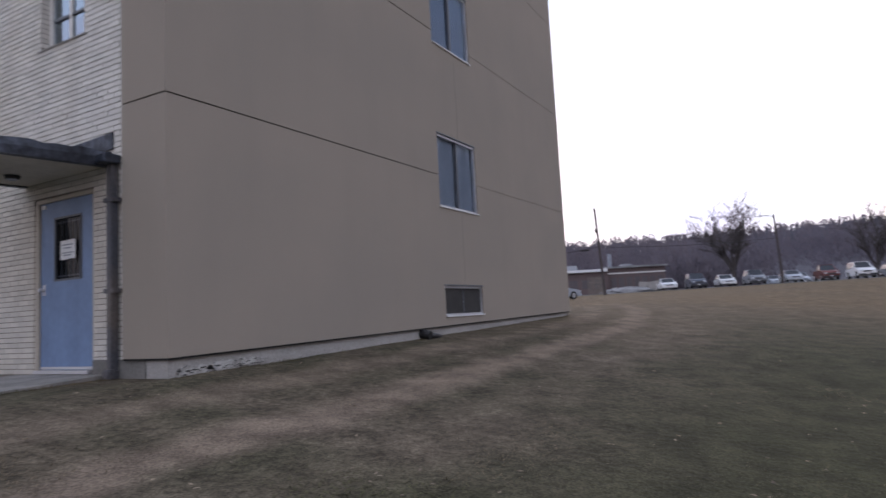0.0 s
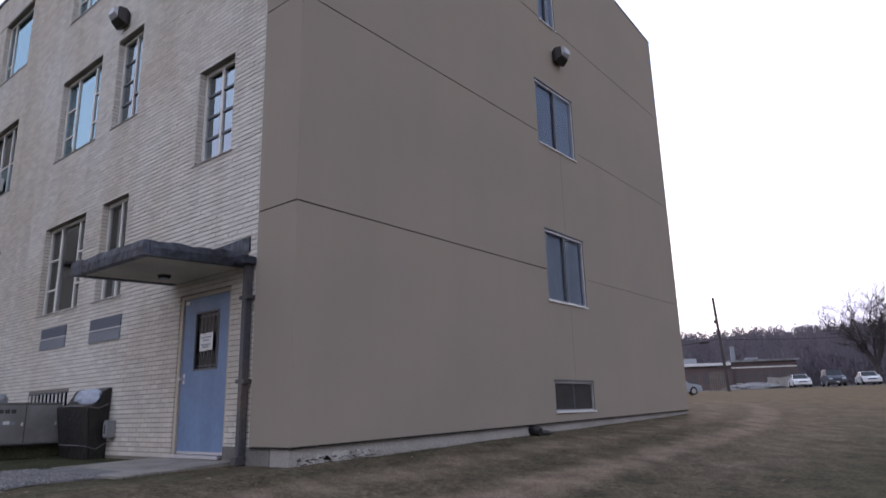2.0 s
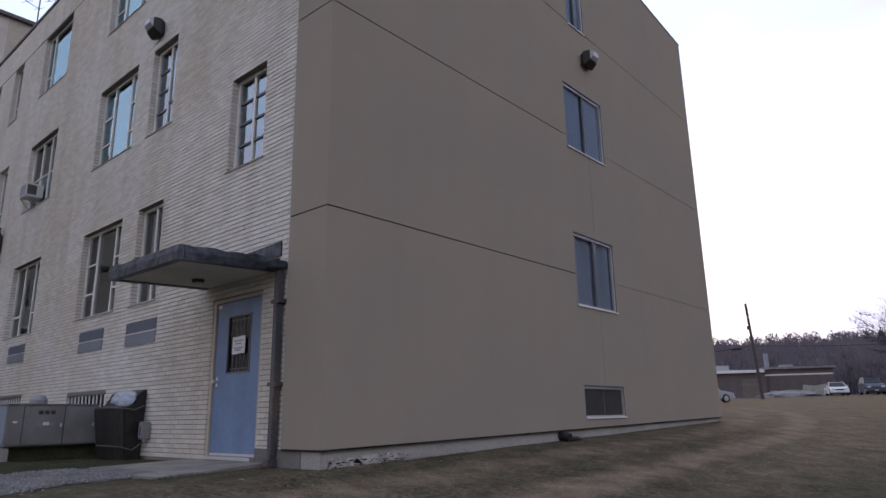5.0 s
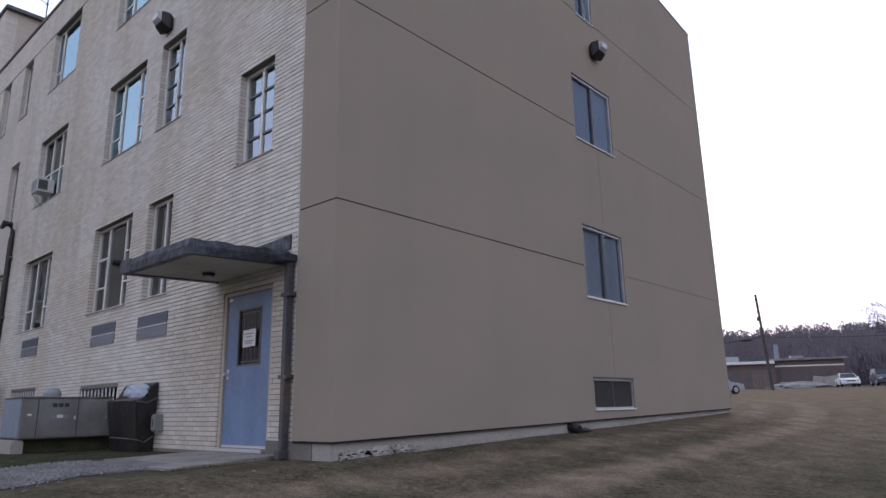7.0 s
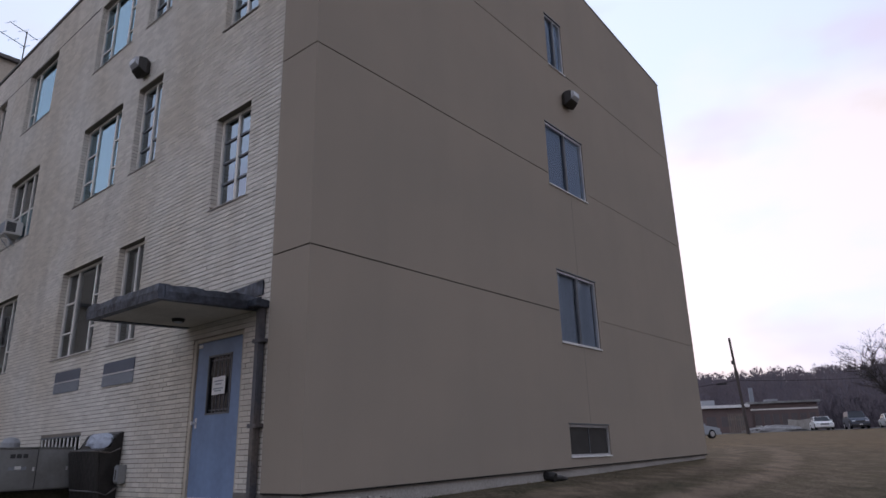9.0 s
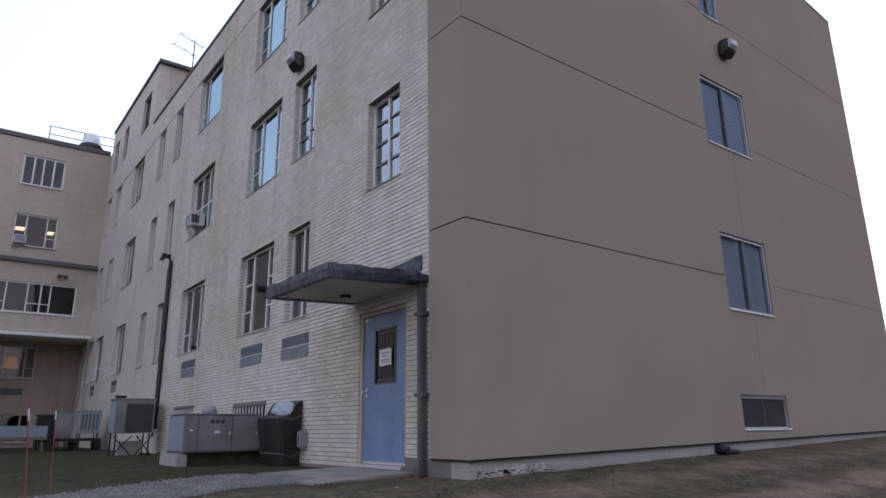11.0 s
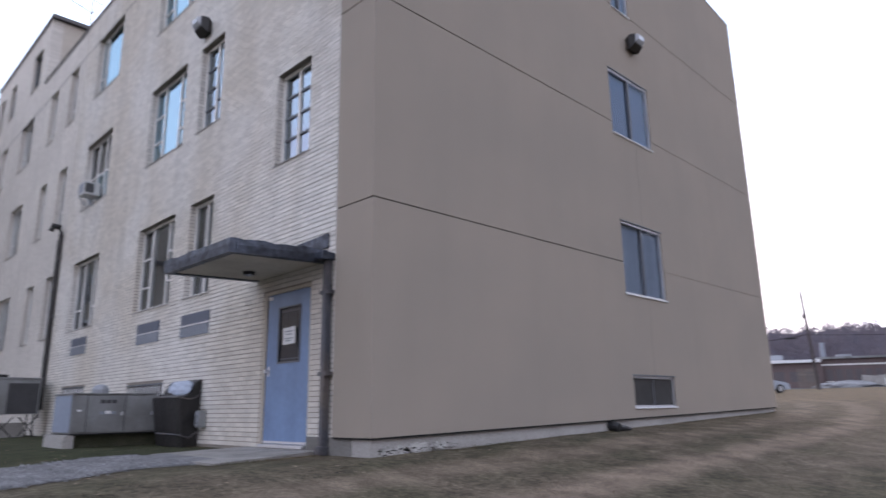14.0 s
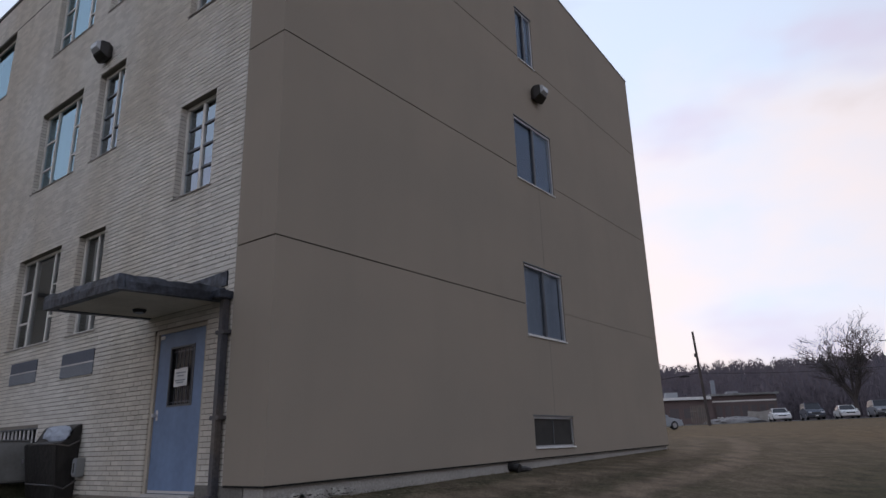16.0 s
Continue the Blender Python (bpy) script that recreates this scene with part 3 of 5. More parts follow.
gravel_path()
grass_blades()
leaf_litter()
bm = bmesh.new()
rim = [bm.verts.new(p) for p in ((0.045, 1.10, -0.002), (-0.7, 1.02, -0.03), (-1.43, 0.95, -0.054), (-1.46, 1.75, -0.050), (-1.28, 3.08, -0.040), (0.045, 2.98, -0.002))]
ex = bmesh.ops.extrude_face_region(bm, geom=[bm.faces.new(rim)])
for q in ex["geom"]:
    if isinstance(q, bmesh.types.BMVert):
        q.co.z -= 0.16
slab = part("door_slab", bm, M_SLAB)
# irregular darker patch let into the slab
rng = random.Random(31)
bm = bmesh.new()
ring = []
for k in range(18):
    q = 6.2832 * k / 18
    r = 0.75 + 0.4 * rng.random()
    x, y = -0.86 + 0.13 * r * math.cos(q), 1.85 + 0.36 * r * math.sin(q)
    ring.append(bm.verts.new((x, y, -0.002 + 0.0375 * (x - 0.045) + 0.003)))
ex = bmesh.ops.extrude_face_region(bm, geom=[bm.faces.new(ring)])
for q in ex["geom"]:
    if isinstance(q, bmesh.types.BMVert):
        q.co.z -= 0.03
part("damp_patch", bm, M_CONCRETE_OLD, slab, "dark patch in the slab")
tagged(slab, "worn grey concrete slab in front of the blue door", "slab", kind="structure")
lot = bmesh.new()
grid = [[lot.verts.new((x, y, ground_z(x, y) + 0.02)) for y in np.linspace(-40, 70, 23)] for x in np.linspace(76, 125, 21)]
for a, b in zip(grid, grid[1:]):
    for k in range(22):
        lot.faces.new((a[k], b[k], b[k + 1], a[k + 1]))
tagged(part("car_park", lot, M_ASPHALT), "dark asphalt car park beyond the lawn", "car park", kind="structure")

# ---- end wall in stucco ----
END, TOWER, RETURN = 12.83, 7.9, 0.775
JOINTS = ((3.10, 3.12), (6.01, 5.88), (8.88, 8.52))
STUCCO_OPEN = [(5.985, 7.545, 2.505, 3.94), (5.97, 7.525, 5.725, 7.145), (6.31, 7.01, 8.66, 9.985), (6.0, 7.55, 0.445, 1.025)]


def slope(pair, x):
    return pair[0] + (pair[1] - pair[0]) * x / END


wall_south = thing("wall_south", "tan stucco end wall in four bands with dark joints", "wall", kind="structure")
levels = [(0.17, 0.39), *JOINTS, None]
for k in range(4):
    for lo, hi, top in ((0.0, TOWER, 13.4), (TOWER, END, (11.55, 11.0))) if k == 3 else ((0.0, END, levels[k + 1]),):
        bm = bmesh.new()
        base, cap = -1.0, 99.0
        rects = []
        for a, b, c, d in cells((lo, hi), (base, cap), STUCCO_OPEN):
            rects.append((a, b, c, d))
        for a, b, c, d in rects:
            ends = []
            for x in (a, b):
                z_lo = slope(levels[k], x) + (0.009 if k else 0)
                z_hi = (top if not isinstance(top, tuple) else top[0] + (top[1] - top[0]) * (x - TOWER) / (END - TOWER)) if k == 3 else slope(top, x) - 0.009
                ends.append((max(c, z_lo), min(d, z_hi)))
            if ends[0][1] - ends[0][0] < 0.005 and ends[1][1] - ends[1][0] < 0.005:
                continue
            co = [(x, y, ends[i][j]) for i, x in ((0, a), (1, b)) for y in (0.0, 0.30) for j in (0, 1)]
            v = [bm.verts.new(p) for p in co]
            for f in ((0, 1, 3, 2), (4, 6, 7, 5), (0, 4, 5, 1), (2, 3, 7, 6), (1, 5, 7, 3), (0, 2, 6, 4)):
                bm.faces.new([v[i] for i in f])
        part("stucco_panel", bm, M_STUCCO, wall_south)
for k in range(4):
    top = 13.4 if k == 3 else JOINTS[k][0] - 0.009
    part("return_panel", box(0.0, 0.30, 0.301, RETURN, (levels[k][0] + (0.009 if k else 0)), top), M_STUCCO, wall_south)
bm = bmesh.new()
for a, b, c, d in cells((0.02, END - 0.05), (0.5, 10.9), STUCCO_OPEN):
    add_box(bm, a, b, 0.018, 0.32, c, d)
add_box(bm, 0.02, 0.3, 0.32, RETURN - 0.005, 0.5, 11.0)
part("joint_backing", bm, M_SCREEN, wall_south)
bm = bmesh.new()
for z in (3.11, 5.90, 8.60):
    add_box(bm, 7.56, END - 0.005, 0.007, 0.017, z - 0.10, z + 0.14)
part("joint_filler", bm, M_STUCCO, wall_south)

bm = bmesh.new()
steps = 40
rings = []
for i in range(steps + 1):
    x = 0.03 + (END - 0.06) * i / steps
    chip = 0.02 * noise.noise(Vector((x * 2.1, 0, 5)))
    rings.append([bm.verts.new(p) for p in ((x, 0.055 + chip, -0.7), (x, 0.045 + chip * 0.6, 0.05 + 0.01 * x), (x, 0.055, 0.17 + 0.0172 * x), (x, 0.4, 0.17 + 0.0172 * x), (x, 0.4, -0.7))])
for a, b in zip(rings, rings[1:]):
    for k in range(5):
        bm.faces.new((a[k], b[k], b[(k + 1) % 5], a[(k + 1) % 5]))
bm.faces.new(rings[0])
bm.faces.new(rings[-1][::-1])
foundation = part("foundation_wall", bm, M_CONCRETE)
tagged(foundation, "pale chipped concrete footing under the stucco", "footing", kind="structure")
foot = part("foundation_wall", box(0.03, 0.4, 0.41, 1.39, -0.5, 0.165, 0.008), M_CONCRETE_OLD)
tagged(foot, "grey stained concrete footing beside the door", "footing", kind="structure")
# broken edge of the footing near the corner
bm = bmesh.new()
v = [bm.verts.new((x, y, 0.17 + 0.0172 * x - h)) for x in (0.004, END - 0.004) for y in (0.006, 0.30) for h in (0.001, 0.022)]
for f in ((0, 1, 3, 2), (4, 6, 7, 5), (0, 4, 5, 1), (2, 3, 7, 6), (1, 5, 7, 3), (0, 2, 6, 4)):
    bm.faces.new([v[i] for i in f])
# black strips draw the stucco's shadow line along the top of the footing
part("drip_edge", bm, M_PIT, wall_south, "dark strip drawn as the shadow line under the stucco")
part("drip_edge", box(0.006, 0.3, 0.301, RETURN - 0.002, 0.148, 0.169), M_PIT, wall_south)
for z0, z1 in ((1.03, 2.50), (3.96, 5.70)):
    part("hairline_joint", box(6.81, 6.817, -0.0025, -0.0006, z0, z1), M_JOINT, wall_south)
bm = bmesh.new()
v = [bm.verts.new((x, y, z + h)) for x, z in ((TOWER + 0.003, 11.553), (END + 0.015, 11.003)) for y in (-0.012, 0.32) for h in (0.0, 0.03)]
for f in ((0, 1, 3, 2), (4, 6, 7, 5), (0, 4, 5, 1), (2, 3, 7, 6), (1, 5, 7, 3), (0, 2, 6, 4)):
    bm.faces.new([v[i] for i in f])
part("parapet_cap", bm, M_STONE, wall_south, "thin dark metal cap")
chips = thing("broken_footing_edge", "dark broken patches in the pale concrete footing", "damage", kind="structure")
rng = random.Random(5)
for xa, xb, zc, hh in ((0.12, 0.62, -0.02, 0.085), (0.55, 1.02, 0.02, 0.065), (0.95, 1.45, 0.045, 0.045)):
    bm = bmesh.new()
    n = 26
    pts = []
    for i in range(n):
        q = 6.2832 * i / n
        r = 0.75 + 0.45 * rng.random()
        pts.append(bm.verts.new(((xa + xb) / 2 + (xb - xa) / 2 * math.cos(q) * r, 0.019, zc + hh * math.sin(q) * r)))
    ex = bmesh.ops.extrude_face_region(bm, geom=[bm.faces.new(pts)])
    for v in ex["geom"]:
        if isinstance(v, bmesh.types.BMVert):
            v.co.y += 0.05
    part("spalled_plaster", bm, M_SPALL, chips, "pale broken plaster")
for k in range(34):
    x = 0.16 + k * 0.038
    bm = bmesh.new()
    w, h, zc = 0.012 + 0.028 * rng.random(), 0.003 + 0.008 * rng.random() ** 2, -0.01 + 0.04 * x + 0.07 * (rng.random() - 0.5)
    pts = [bm.verts.new((x + w * math.cos(q) * (0.7 + 0.5 * rng.random()), 0.0165, zc + h * math.sin(q) * (0.7 + 0.5 * rng.random()))) for q in [i * 0.785 for i in range(8)]]
    top = bm.faces.new(pts)
    ex = bmesh.ops.extrude_face_region(bm, geom=[top])
    for v in ex["geom"]:
        if isinstance(v, bmesh.types.BMVert):
            v.co.y += 0.06
    part("broken_patch", bm, M_SCREEN, chips)

# ---- long brick wall ----
BX = 0.05
NEAR_END = 13.62
SILLS = (2.50, 5.71, 8.93)
HEADS = (4.265, 7.495, 10.69)
BIG, NARROW, PAIR = (6.20, 8.03), (4.57, 5.53), ((14.2, 14.97), (16.25, 17.03))
MAIN_WINDOWS = []
for f in range(3):
    MAIN_WINDOWS += [("narrow", *NARROW, SILLS[f], HEADS[f], f), ("big", *BIG, SILLS[f], HEADS[f], f), ("triple", 10.52, 12.43, SILLS[f], HEADS[f], f)]
    MAIN_WINDOWS += [("slim", *PAIR[0], SILLS[f], HEADS[f], f), ("slim", *PAIR[1], SILLS[f], HEADS[f], f)]
    MAIN_WINDOWS += [("triple", 19.15, 20.75, SILLS[f] + 0.03, HEADS[f] + 0.02, f), ("slim", 22.95, 23.85 if f else 24.5, SILLS[f] + 0.03, HEADS[f], f), ("slim", 25.0, 25.8, SILLS[f], HEADS[f], f)]
MAIN_WINDOWS += [("stair", 1.585, 2.545, 4.21, 5.765, 1), ("stair", 1.585, 2.545, 7.42, 8.98, 2)]
MAIN_WINDOWS += [("slim", 19.2, 20.4, 11.95, 13.45, 3), ("slim", 22.93, 23.8, 11.95, 13.45, 3), ("slim", 24.8, 25.6, 11.95, 13.45, 3)]
GRATES = [(6.14, 7.92, 0.70, 1.03), (10.54, 12.27, 0.76, 1.11)]
DOOR = (1.38, 2.66, 0.0, 2.22)
BRICK_OPEN = [w[1:5] for w in MAIN_WINDOWS] + GRATES + [DOOR]

wall_west = thing("wall_west", "cream brick wall with raked mortar joints", "wall", kind="structure")
bm = bmesh.new()
add_wall(bm, (RETURN + 0.001, NEAR_END), (-0.5, 11.62), BRICK_OPEN, BX + 0.010, BX + 0.36, "y")
part("mortar_backing", bm, M_MORTAR, wall_west)
bm = bmesh.new()
add_wall(bm, (NEAR_END, 26.3), (-0.5, 11.6), BRICK_OPEN, BX, BX + 0.36, "y")
part("far_brickwork", bm, M_BRICK_FAR, wall_west)
bm = bmesh.new()
add_wall(bm, (18.35, 26.3), (11.6, 14.2), BRICK_OPEN, BX, BX + 0.36, "y")
part("roof_storey", bm, M_BRICK_FAR, wall_west)
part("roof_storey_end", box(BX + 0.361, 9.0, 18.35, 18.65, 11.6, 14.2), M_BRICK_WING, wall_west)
part("parapet_coping", box(BX - 0.03, BX + 0.42, RETURN + 0.01, 18.29, 11.621, 11.72, 0.01), M_STONE, wall_west)
part("parapet_coping", box(BX - 0.06, 9.1, 18.2, 26.2, 14.201, 14.34, 0.01), M_STONE, wall_west)
part("floor_band", box(BX - 0.006, BX + 0.05, 8.1, 26.29, 10.70, 10.725), M_STONE, wall_west)

# ---- wing ----
WY, LOW = 26.3, 27.5
WING_WINDOWS = [(-3.40, -1.76, 11.03, 12.41, "slider"), (-6.7, -5.06, 10.99, 12.41, "slider"), (-3.36, -1.73, 8.27, 9.70, "triple"), (-4.22, -0.66, 5.43, 6.74, "strip"), (-6.4, -4.70, 5.45, 6.70, "slider"),
                (-3.30, -1.70, 2.80, 4.15, "triple"), (-3.22, -1.53, 0.16, 1.33, "triple"), (-6.7, -5.06, 8.27, 9.70, "triple")]
wall_wing = thing("wall_wing", "cream brick wing wall with grey coping", "wall", kind="structure")
bm = bmesh.new()
add_wall(bm, (-14, BX), (4.34, 13.1), [w[:4] for w in WING_WINDOWS], WY, WY + 0.35, "x")
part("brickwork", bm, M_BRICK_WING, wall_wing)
bm = bmesh.new()
add_wall(bm, (-14, BX), (-0.5, 4.5), [w[:4] for w in WING_WINDOWS], LOW, LOW + 0.3, "x")
part("recessed_wall", bm, M_WING_LOW, wall_wing, "pinkish brown wall under the porch roof")
part("recess_side", box(BX - 0.05, BX + 0.3, WY + 0.002, LOW - 0.002, -0.5, 4.5), M_BRICK_FAR, wall_wing)
part("recess_ceiling", box(-14, BX - 0.06, WY + 0.36, LOW - 0.002, 4.34, 4.5), M_SOFFIT, wall_wing)
part("coping", box(-14, BX - 0.08, WY - 0.06, WY + 0.4, 13.10, 13.32, 0.02), M_STONE, wall_wing)
part("ledge", box(-14, BX - 0.02, WY - 0.16, WY - 0.002, 7.56, 7.74, 0.02), M_STONE, wall_wing)

# ---- closing walls, floors and roofs ----
shell = bmesh.new()
add_box(shell, END - 0.3, END, 0.31, 40, -0.5, 11.0)
add_box(shell, 3.2, 3.35, 0.7, 40, -0.4, 11.5)
add_box(shell, 0.4, END - 0.31, 3.1, 3.25, -0.4, 11.4)
add_box(shell, -14.3, -14, WY, 40, -0.5, 13.1)
add_box(shell, -13.9, 0.4, WY + 4.0, WY + 4.15, -0.4, 13.0)
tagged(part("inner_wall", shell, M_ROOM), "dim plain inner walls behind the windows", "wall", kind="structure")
slabs = bmesh.new()
for z in (1.35, 4.75, 7.95):
    add_box(slabs, 0.42, END - 0.31, 0.33, 40, z, z + 0.2)
    add_box(slabs, -13.9, 0.40, (WY if z > 4.5 else LOW) + 0.36, 40, z, z + 0.2)
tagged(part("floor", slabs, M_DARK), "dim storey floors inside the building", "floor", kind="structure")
roof = bmesh.new()
add_box(roof, 0.42, END - 0.31, 0.33, 18.29, 10.72, 10.90)
add_box(roof, 0.31, TOWER, 0.31, 4.2, 13.2, 13.35)
add_box(roof, 0.42, 9.0, 18.61, 40, 14.0, 14.19)
add_box(roof, -13.9, 0.40, WY + 0.36, 40, 12.9, 13.05)
tagged(part("roof", roof, M_ROOF), "flat felt roofs", "roof", kind="structure")
tower = bmesh.new()
add_box(tower, TOWER - 0.3, TOWER, 0.31, 4.2, 10.9, 13.4)
add_box(tower, BX, BX + 0.3, RETURN + 0.01, 4.2, 11.73, 13.4)
add_box(tower, BX, TOWER, 4.2, 4.5, 10.91, 13.4)
tagged(part("wall_tower", tower, M_STUCCO), "tan stucco stair tower above the roof", "wall", kind="structure")


# ---- windows ----
def local_window(name, width, height, columns, rows_of, frame_mat, glass, fw=0.05, label="", depth=0.06, sill=True, open_at=None, bars=None):
    """A window in its own plane: x along the wall, z up, y inward. columns: widths; rows_of: heights of the lights in each column from the bottom."""
    w = thing(name, label, "window", kind="structure", at=open_at)
    for x0, x1, z0, z1 in ((0, fw, 0, height), (width - fw, width, 0, height), (fw, width - fw, 0, fw), (fw, width - fw, height - fw, height)):
        part("window_frame", box(x0, x1, 0, depth, z0, z1, 0.004), frame_mat, w)
    total, x = sum(columns), fw
    inner = width - 2 * fw
    for c, rows in zip(columns, rows_of):
        cw = inner * c / total
        if x > fw + 0.001:
            part("mullion", box(x - fw * 0.45, x + fw * 0.45, 0.003, depth - 0.003, fw, height - fw), frame_mat, w)
        z, rt = fw, sum(rows)
        for r in rows:
            rh = (height - 2 * fw) * r / rt
            if z > fw + 0.001:
                part("glazing_bar", box(x + fw * 0.46, x + cw - fw * 0.46, 0.008, depth - 0.008, z - 0.016, z + 0.016), bars or frame_mat, w)
            pane(x + 0.004, x + cw - 0.004, z + 0.004, z + rh - 0.004, depth * 0.5, glass, w)
            z += rh
        x += cw
    if sill:
        part("window_sill", box(-0.04, width + 0.04, -0.128, 0.02, -0.03, -0.003, 0.005), M_SILL if frame_mat is not M_WHITE else M_WHITE, w)
    return w


def west_pose(y1, z0, inset=0.11):
    """The pose of a window in the long wall: its x runs towards the corner."""
    return pose(BX + inset, y1, z0, 0, 0, -90)


LAYOUT = {
    "narrow": ((1.0, 0.85), ((0.24, 0.25, 0.25, 0.26), (0.30, 0.70))),
    "big": ((0.50, 0.84, 0.46), ((0.3, 0.4, 0.4), (1,), (0.3, 0.4, 0.4))),
    "triple": ((0.75, 1.0, 0.75), ((0.28, 0.72), (1,), (0.28, 0.72))),
    "slim": ((1.0, 0.8), ((0.28, 0.72), (0.28, 0.72))),
    "stair": ((1, 1), ((1, 1, 1, 1), (1, 1, 1, 1))),
}
WORDS = {"narrow": "narrow cream casement window with small lights", "big": "wide cream window with one large pane and sidelights", "triple": "three-part cream window with low vent lights",
         "slim": "slim two-light window set deep in brick", "stair": "stair window with two columns of four small panes"}
NUMBER = 0
for kind, y0, y1, z0, z1, floor_no in MAIN_WINDOWS:
    NUMBER += 1
    cols, rows = LAYOUT[kind]
    if kind == "narrow" and floor_no == 0:
        rows = ((1,), (1,))
    if kind == "triple" and floor_no == 1 and y0 < 13:
        cols, rows = (0.62, 0.62, 0.62), ((0.45, 0.55),) * 3
    bright = kind in ("big", "stair", "narrow") and floor_no > 0 or (kind == "triple" and floor_no == 2 and y0 < 13)
    if kind == "triple" and floor_no == 2 and y0 < 13:
        cols, rows = (0.4, 1.5, 0.15), ((0.3, 0.7), (1,), (1,))
    ob = local_window("window_%d" % NUMBER, y1 - y0, z1 - z0, cols, rows, M_FRAME if floor_no < 3 else M_DARKALU, (M_GLASS_BLUE if kind in ("big", "triple") else M_GLASS_STAIR) if bright else M_GLASS, 0.055 if kind != "stair" else 0.06, WORDS[kind], open_at=west_pose(y1, z0), bars=M_DARKALU if kind in ("stair", "narrow") else None)
    if kind == "triple" and y0 < 13 and floor_no == 1:
        lower_panes = [c for c in ob.children if c.name.startswith("pane") and c.data.vertices[0].co.z < 0.3 and c.data.vertices[0].co.x > 0.5]
        for c in lower_panes:
            c.data.materials[0] = M_GLASS_BLUE
    if kind in ("big", "narrow", "triple") and floor_no == 0:
        part("curtain", box(0.08, 0.34, 0.14, 0.17, 0.06, z1 - z0 - 0.06, 0.01), M_BLIND, ob, "pale curtain drawn to one side")
for x0, x1, z0, z1, kind in WING_WINDOWS:
    NUMBER += 1
    cols, rows = {"slider": ((1, 1, 1.1, 1), ((1,),) * 4), "triple": ((0.5, 1.0, 0.45), ((0.3, 0.7), (1,), (0.3, 0.7))),
                  "strip": ((0.47, 0.46, 0.81, 0.51, 0.37, 0.96), ((0.3, 0.7), (0.3, 0.7), (1,), (0.3, 0.7), (0.3, 0.7), (1,)))}[kind]
    local_window("window_%d" % NUMBER, x1 - x0, z1 - z0, cols, rows, M_WHITE if kind != "triple" else (M_FRAME if z0 > 4.4 else M_TAN), M_GLASS_WING, 0.075 if kind == "slider" else 0.06, "white-framed wing window with %d lights" % len(cols), open_at=pose(x0, (WY if z0 > 4.4 else LOW) + 0.06, z0))
for k, (x0, x1, z0, z1) in enumerate(STUCCO_OPEN):
    NUMBER += 1
    w, h = x1 - x0, z1 - z0
    ob = thing("window_%d" % NUMBER, "aluminium sliding window flush in the stucco wall" if k < 3 else "low basement window with a dark mesh screen", "window", kind="structure", at=pose(x0, 0.02, z0))
    for a, b, c, d in ((0, 0.04, 0, h), (w - 0.04, w, 0, h), (0.04, w - 0.04, 0, 0.045), (0.04, w - 0.04, h - 0.055, h)):
        part("window_frame", box(a, b, 0.0, 0.07, c, d, 0.004), M_ALU, ob)
    part("window_sill", box(-0.005, w + 0.015, -0.045, -0.001, -0.014, 0.014, 0.004), M_WHITE, ob)
    part("head_flashing", box(-0.02, w + 0.02, -0.028, -0.002, h - 0.012, h + 0.012, 0.003), M_DARKALU, ob)
    if k == 3:
        part("mesh_screen", box(0.045, w - 0.045, 0.03, 0.036, 0.05, h - 0.06), M_SCREEN, ob, "dark mesh screen")
        part("mullion", box(w / 2 - 0.012, w / 2 + 0.012, 0.02, 0.029, 0.046, h - 0.056), M_DARKALU, ob)
    else:
        part("meeting_stile", box(w * 0.49, w * 0.49 + 0.06, 0.004, 0.06, 0.046, h - 0.056, 0.004), M_DARKALU, ob)
        part("blind", box(0.03, w - 0.03, 0.085, 0.095, 0.03, h - 0.03), M_SLATE_PALE if 2 < z0 < 4 else M_SLATE, ob, "grey blind behind the glass")
        for a, b, y in ((0.045, w * 0.49 - 0.002, 0.045), (w * 0.49 + 0.063, w - 0.045, 0.025)):
            pane(a, b, 0.05, h - 0.06, y, M_GLASS_DARK, ob)

# ---- door, slab and canopy ----
door = thing("door_1", "blue painted steel door with a tall narrow light, closed", "door", kind="structure", at=pose(0, -0.04, 0))
for y0, y1, z0, z1 in ((1.425, 1.475, 0.0, 2.215), (2.625, 2.695, 0.0, 2.215), (1.475, 2.625, 2.165, 2.215)):
    part("door_frame", box(BX + 0.015, BX + 0.20, y0, y1, z0, z1, 0.004), M_TAN, door, "tan steel frame")
leaf = bmesh.new()
for a, b, c, d in cells((1.48, 2.62), (0.05, 2.162), [(1.73, 2.32, 1.145, 1.955)]):
    add_box(leaf, 0.095, 0.14, a, b, c, d)
leaf = part("door_leaf", leaf, M_BLUE, door)
for y0, y1, z0, z1 in ((1.73, 1.755, 1.145, 1.955), (2.295, 2.32, 1.145, 1.955), (1.755, 2.295, 1.145, 1.17), (1.755, 2.295, 1.93, 1.955)):
    part("light_frame", box(0.086, 0.13, y0, y1, z0, z1, 0.003), M_DARKALU, leaf, "dark frame round the light")
pane(1.756, 2.294, 1.171, 1.929, 0.108, M_GLASS_DOOR, leaf, "x")
for k in range(5):
    part("guard_bar", tube([(0.124, 1.83 + k * 0.095, 1.171), (0.124, 1.83 + k * 0.095, 1.929)], 0.008, 6), M_LOUVER, leaf)
for z in (1.20, 1.88):
    part("guard_rail", box(0.120, 0.128, 1.757, 2.293, z, z + 0.018), M_LOUVER, leaf)
# black sheets stand in for the unlit room behind the door's glass
part("light_backing", box(0.143, 0.151, 1.70, 2.33, 1.12, 1.97), M_PIT, leaf)
part("inner_shade", box(0.30, 0.31, 1.48, 2.63, 0.05, 2.15), M_PIT, door)
knob = bmesh.new()
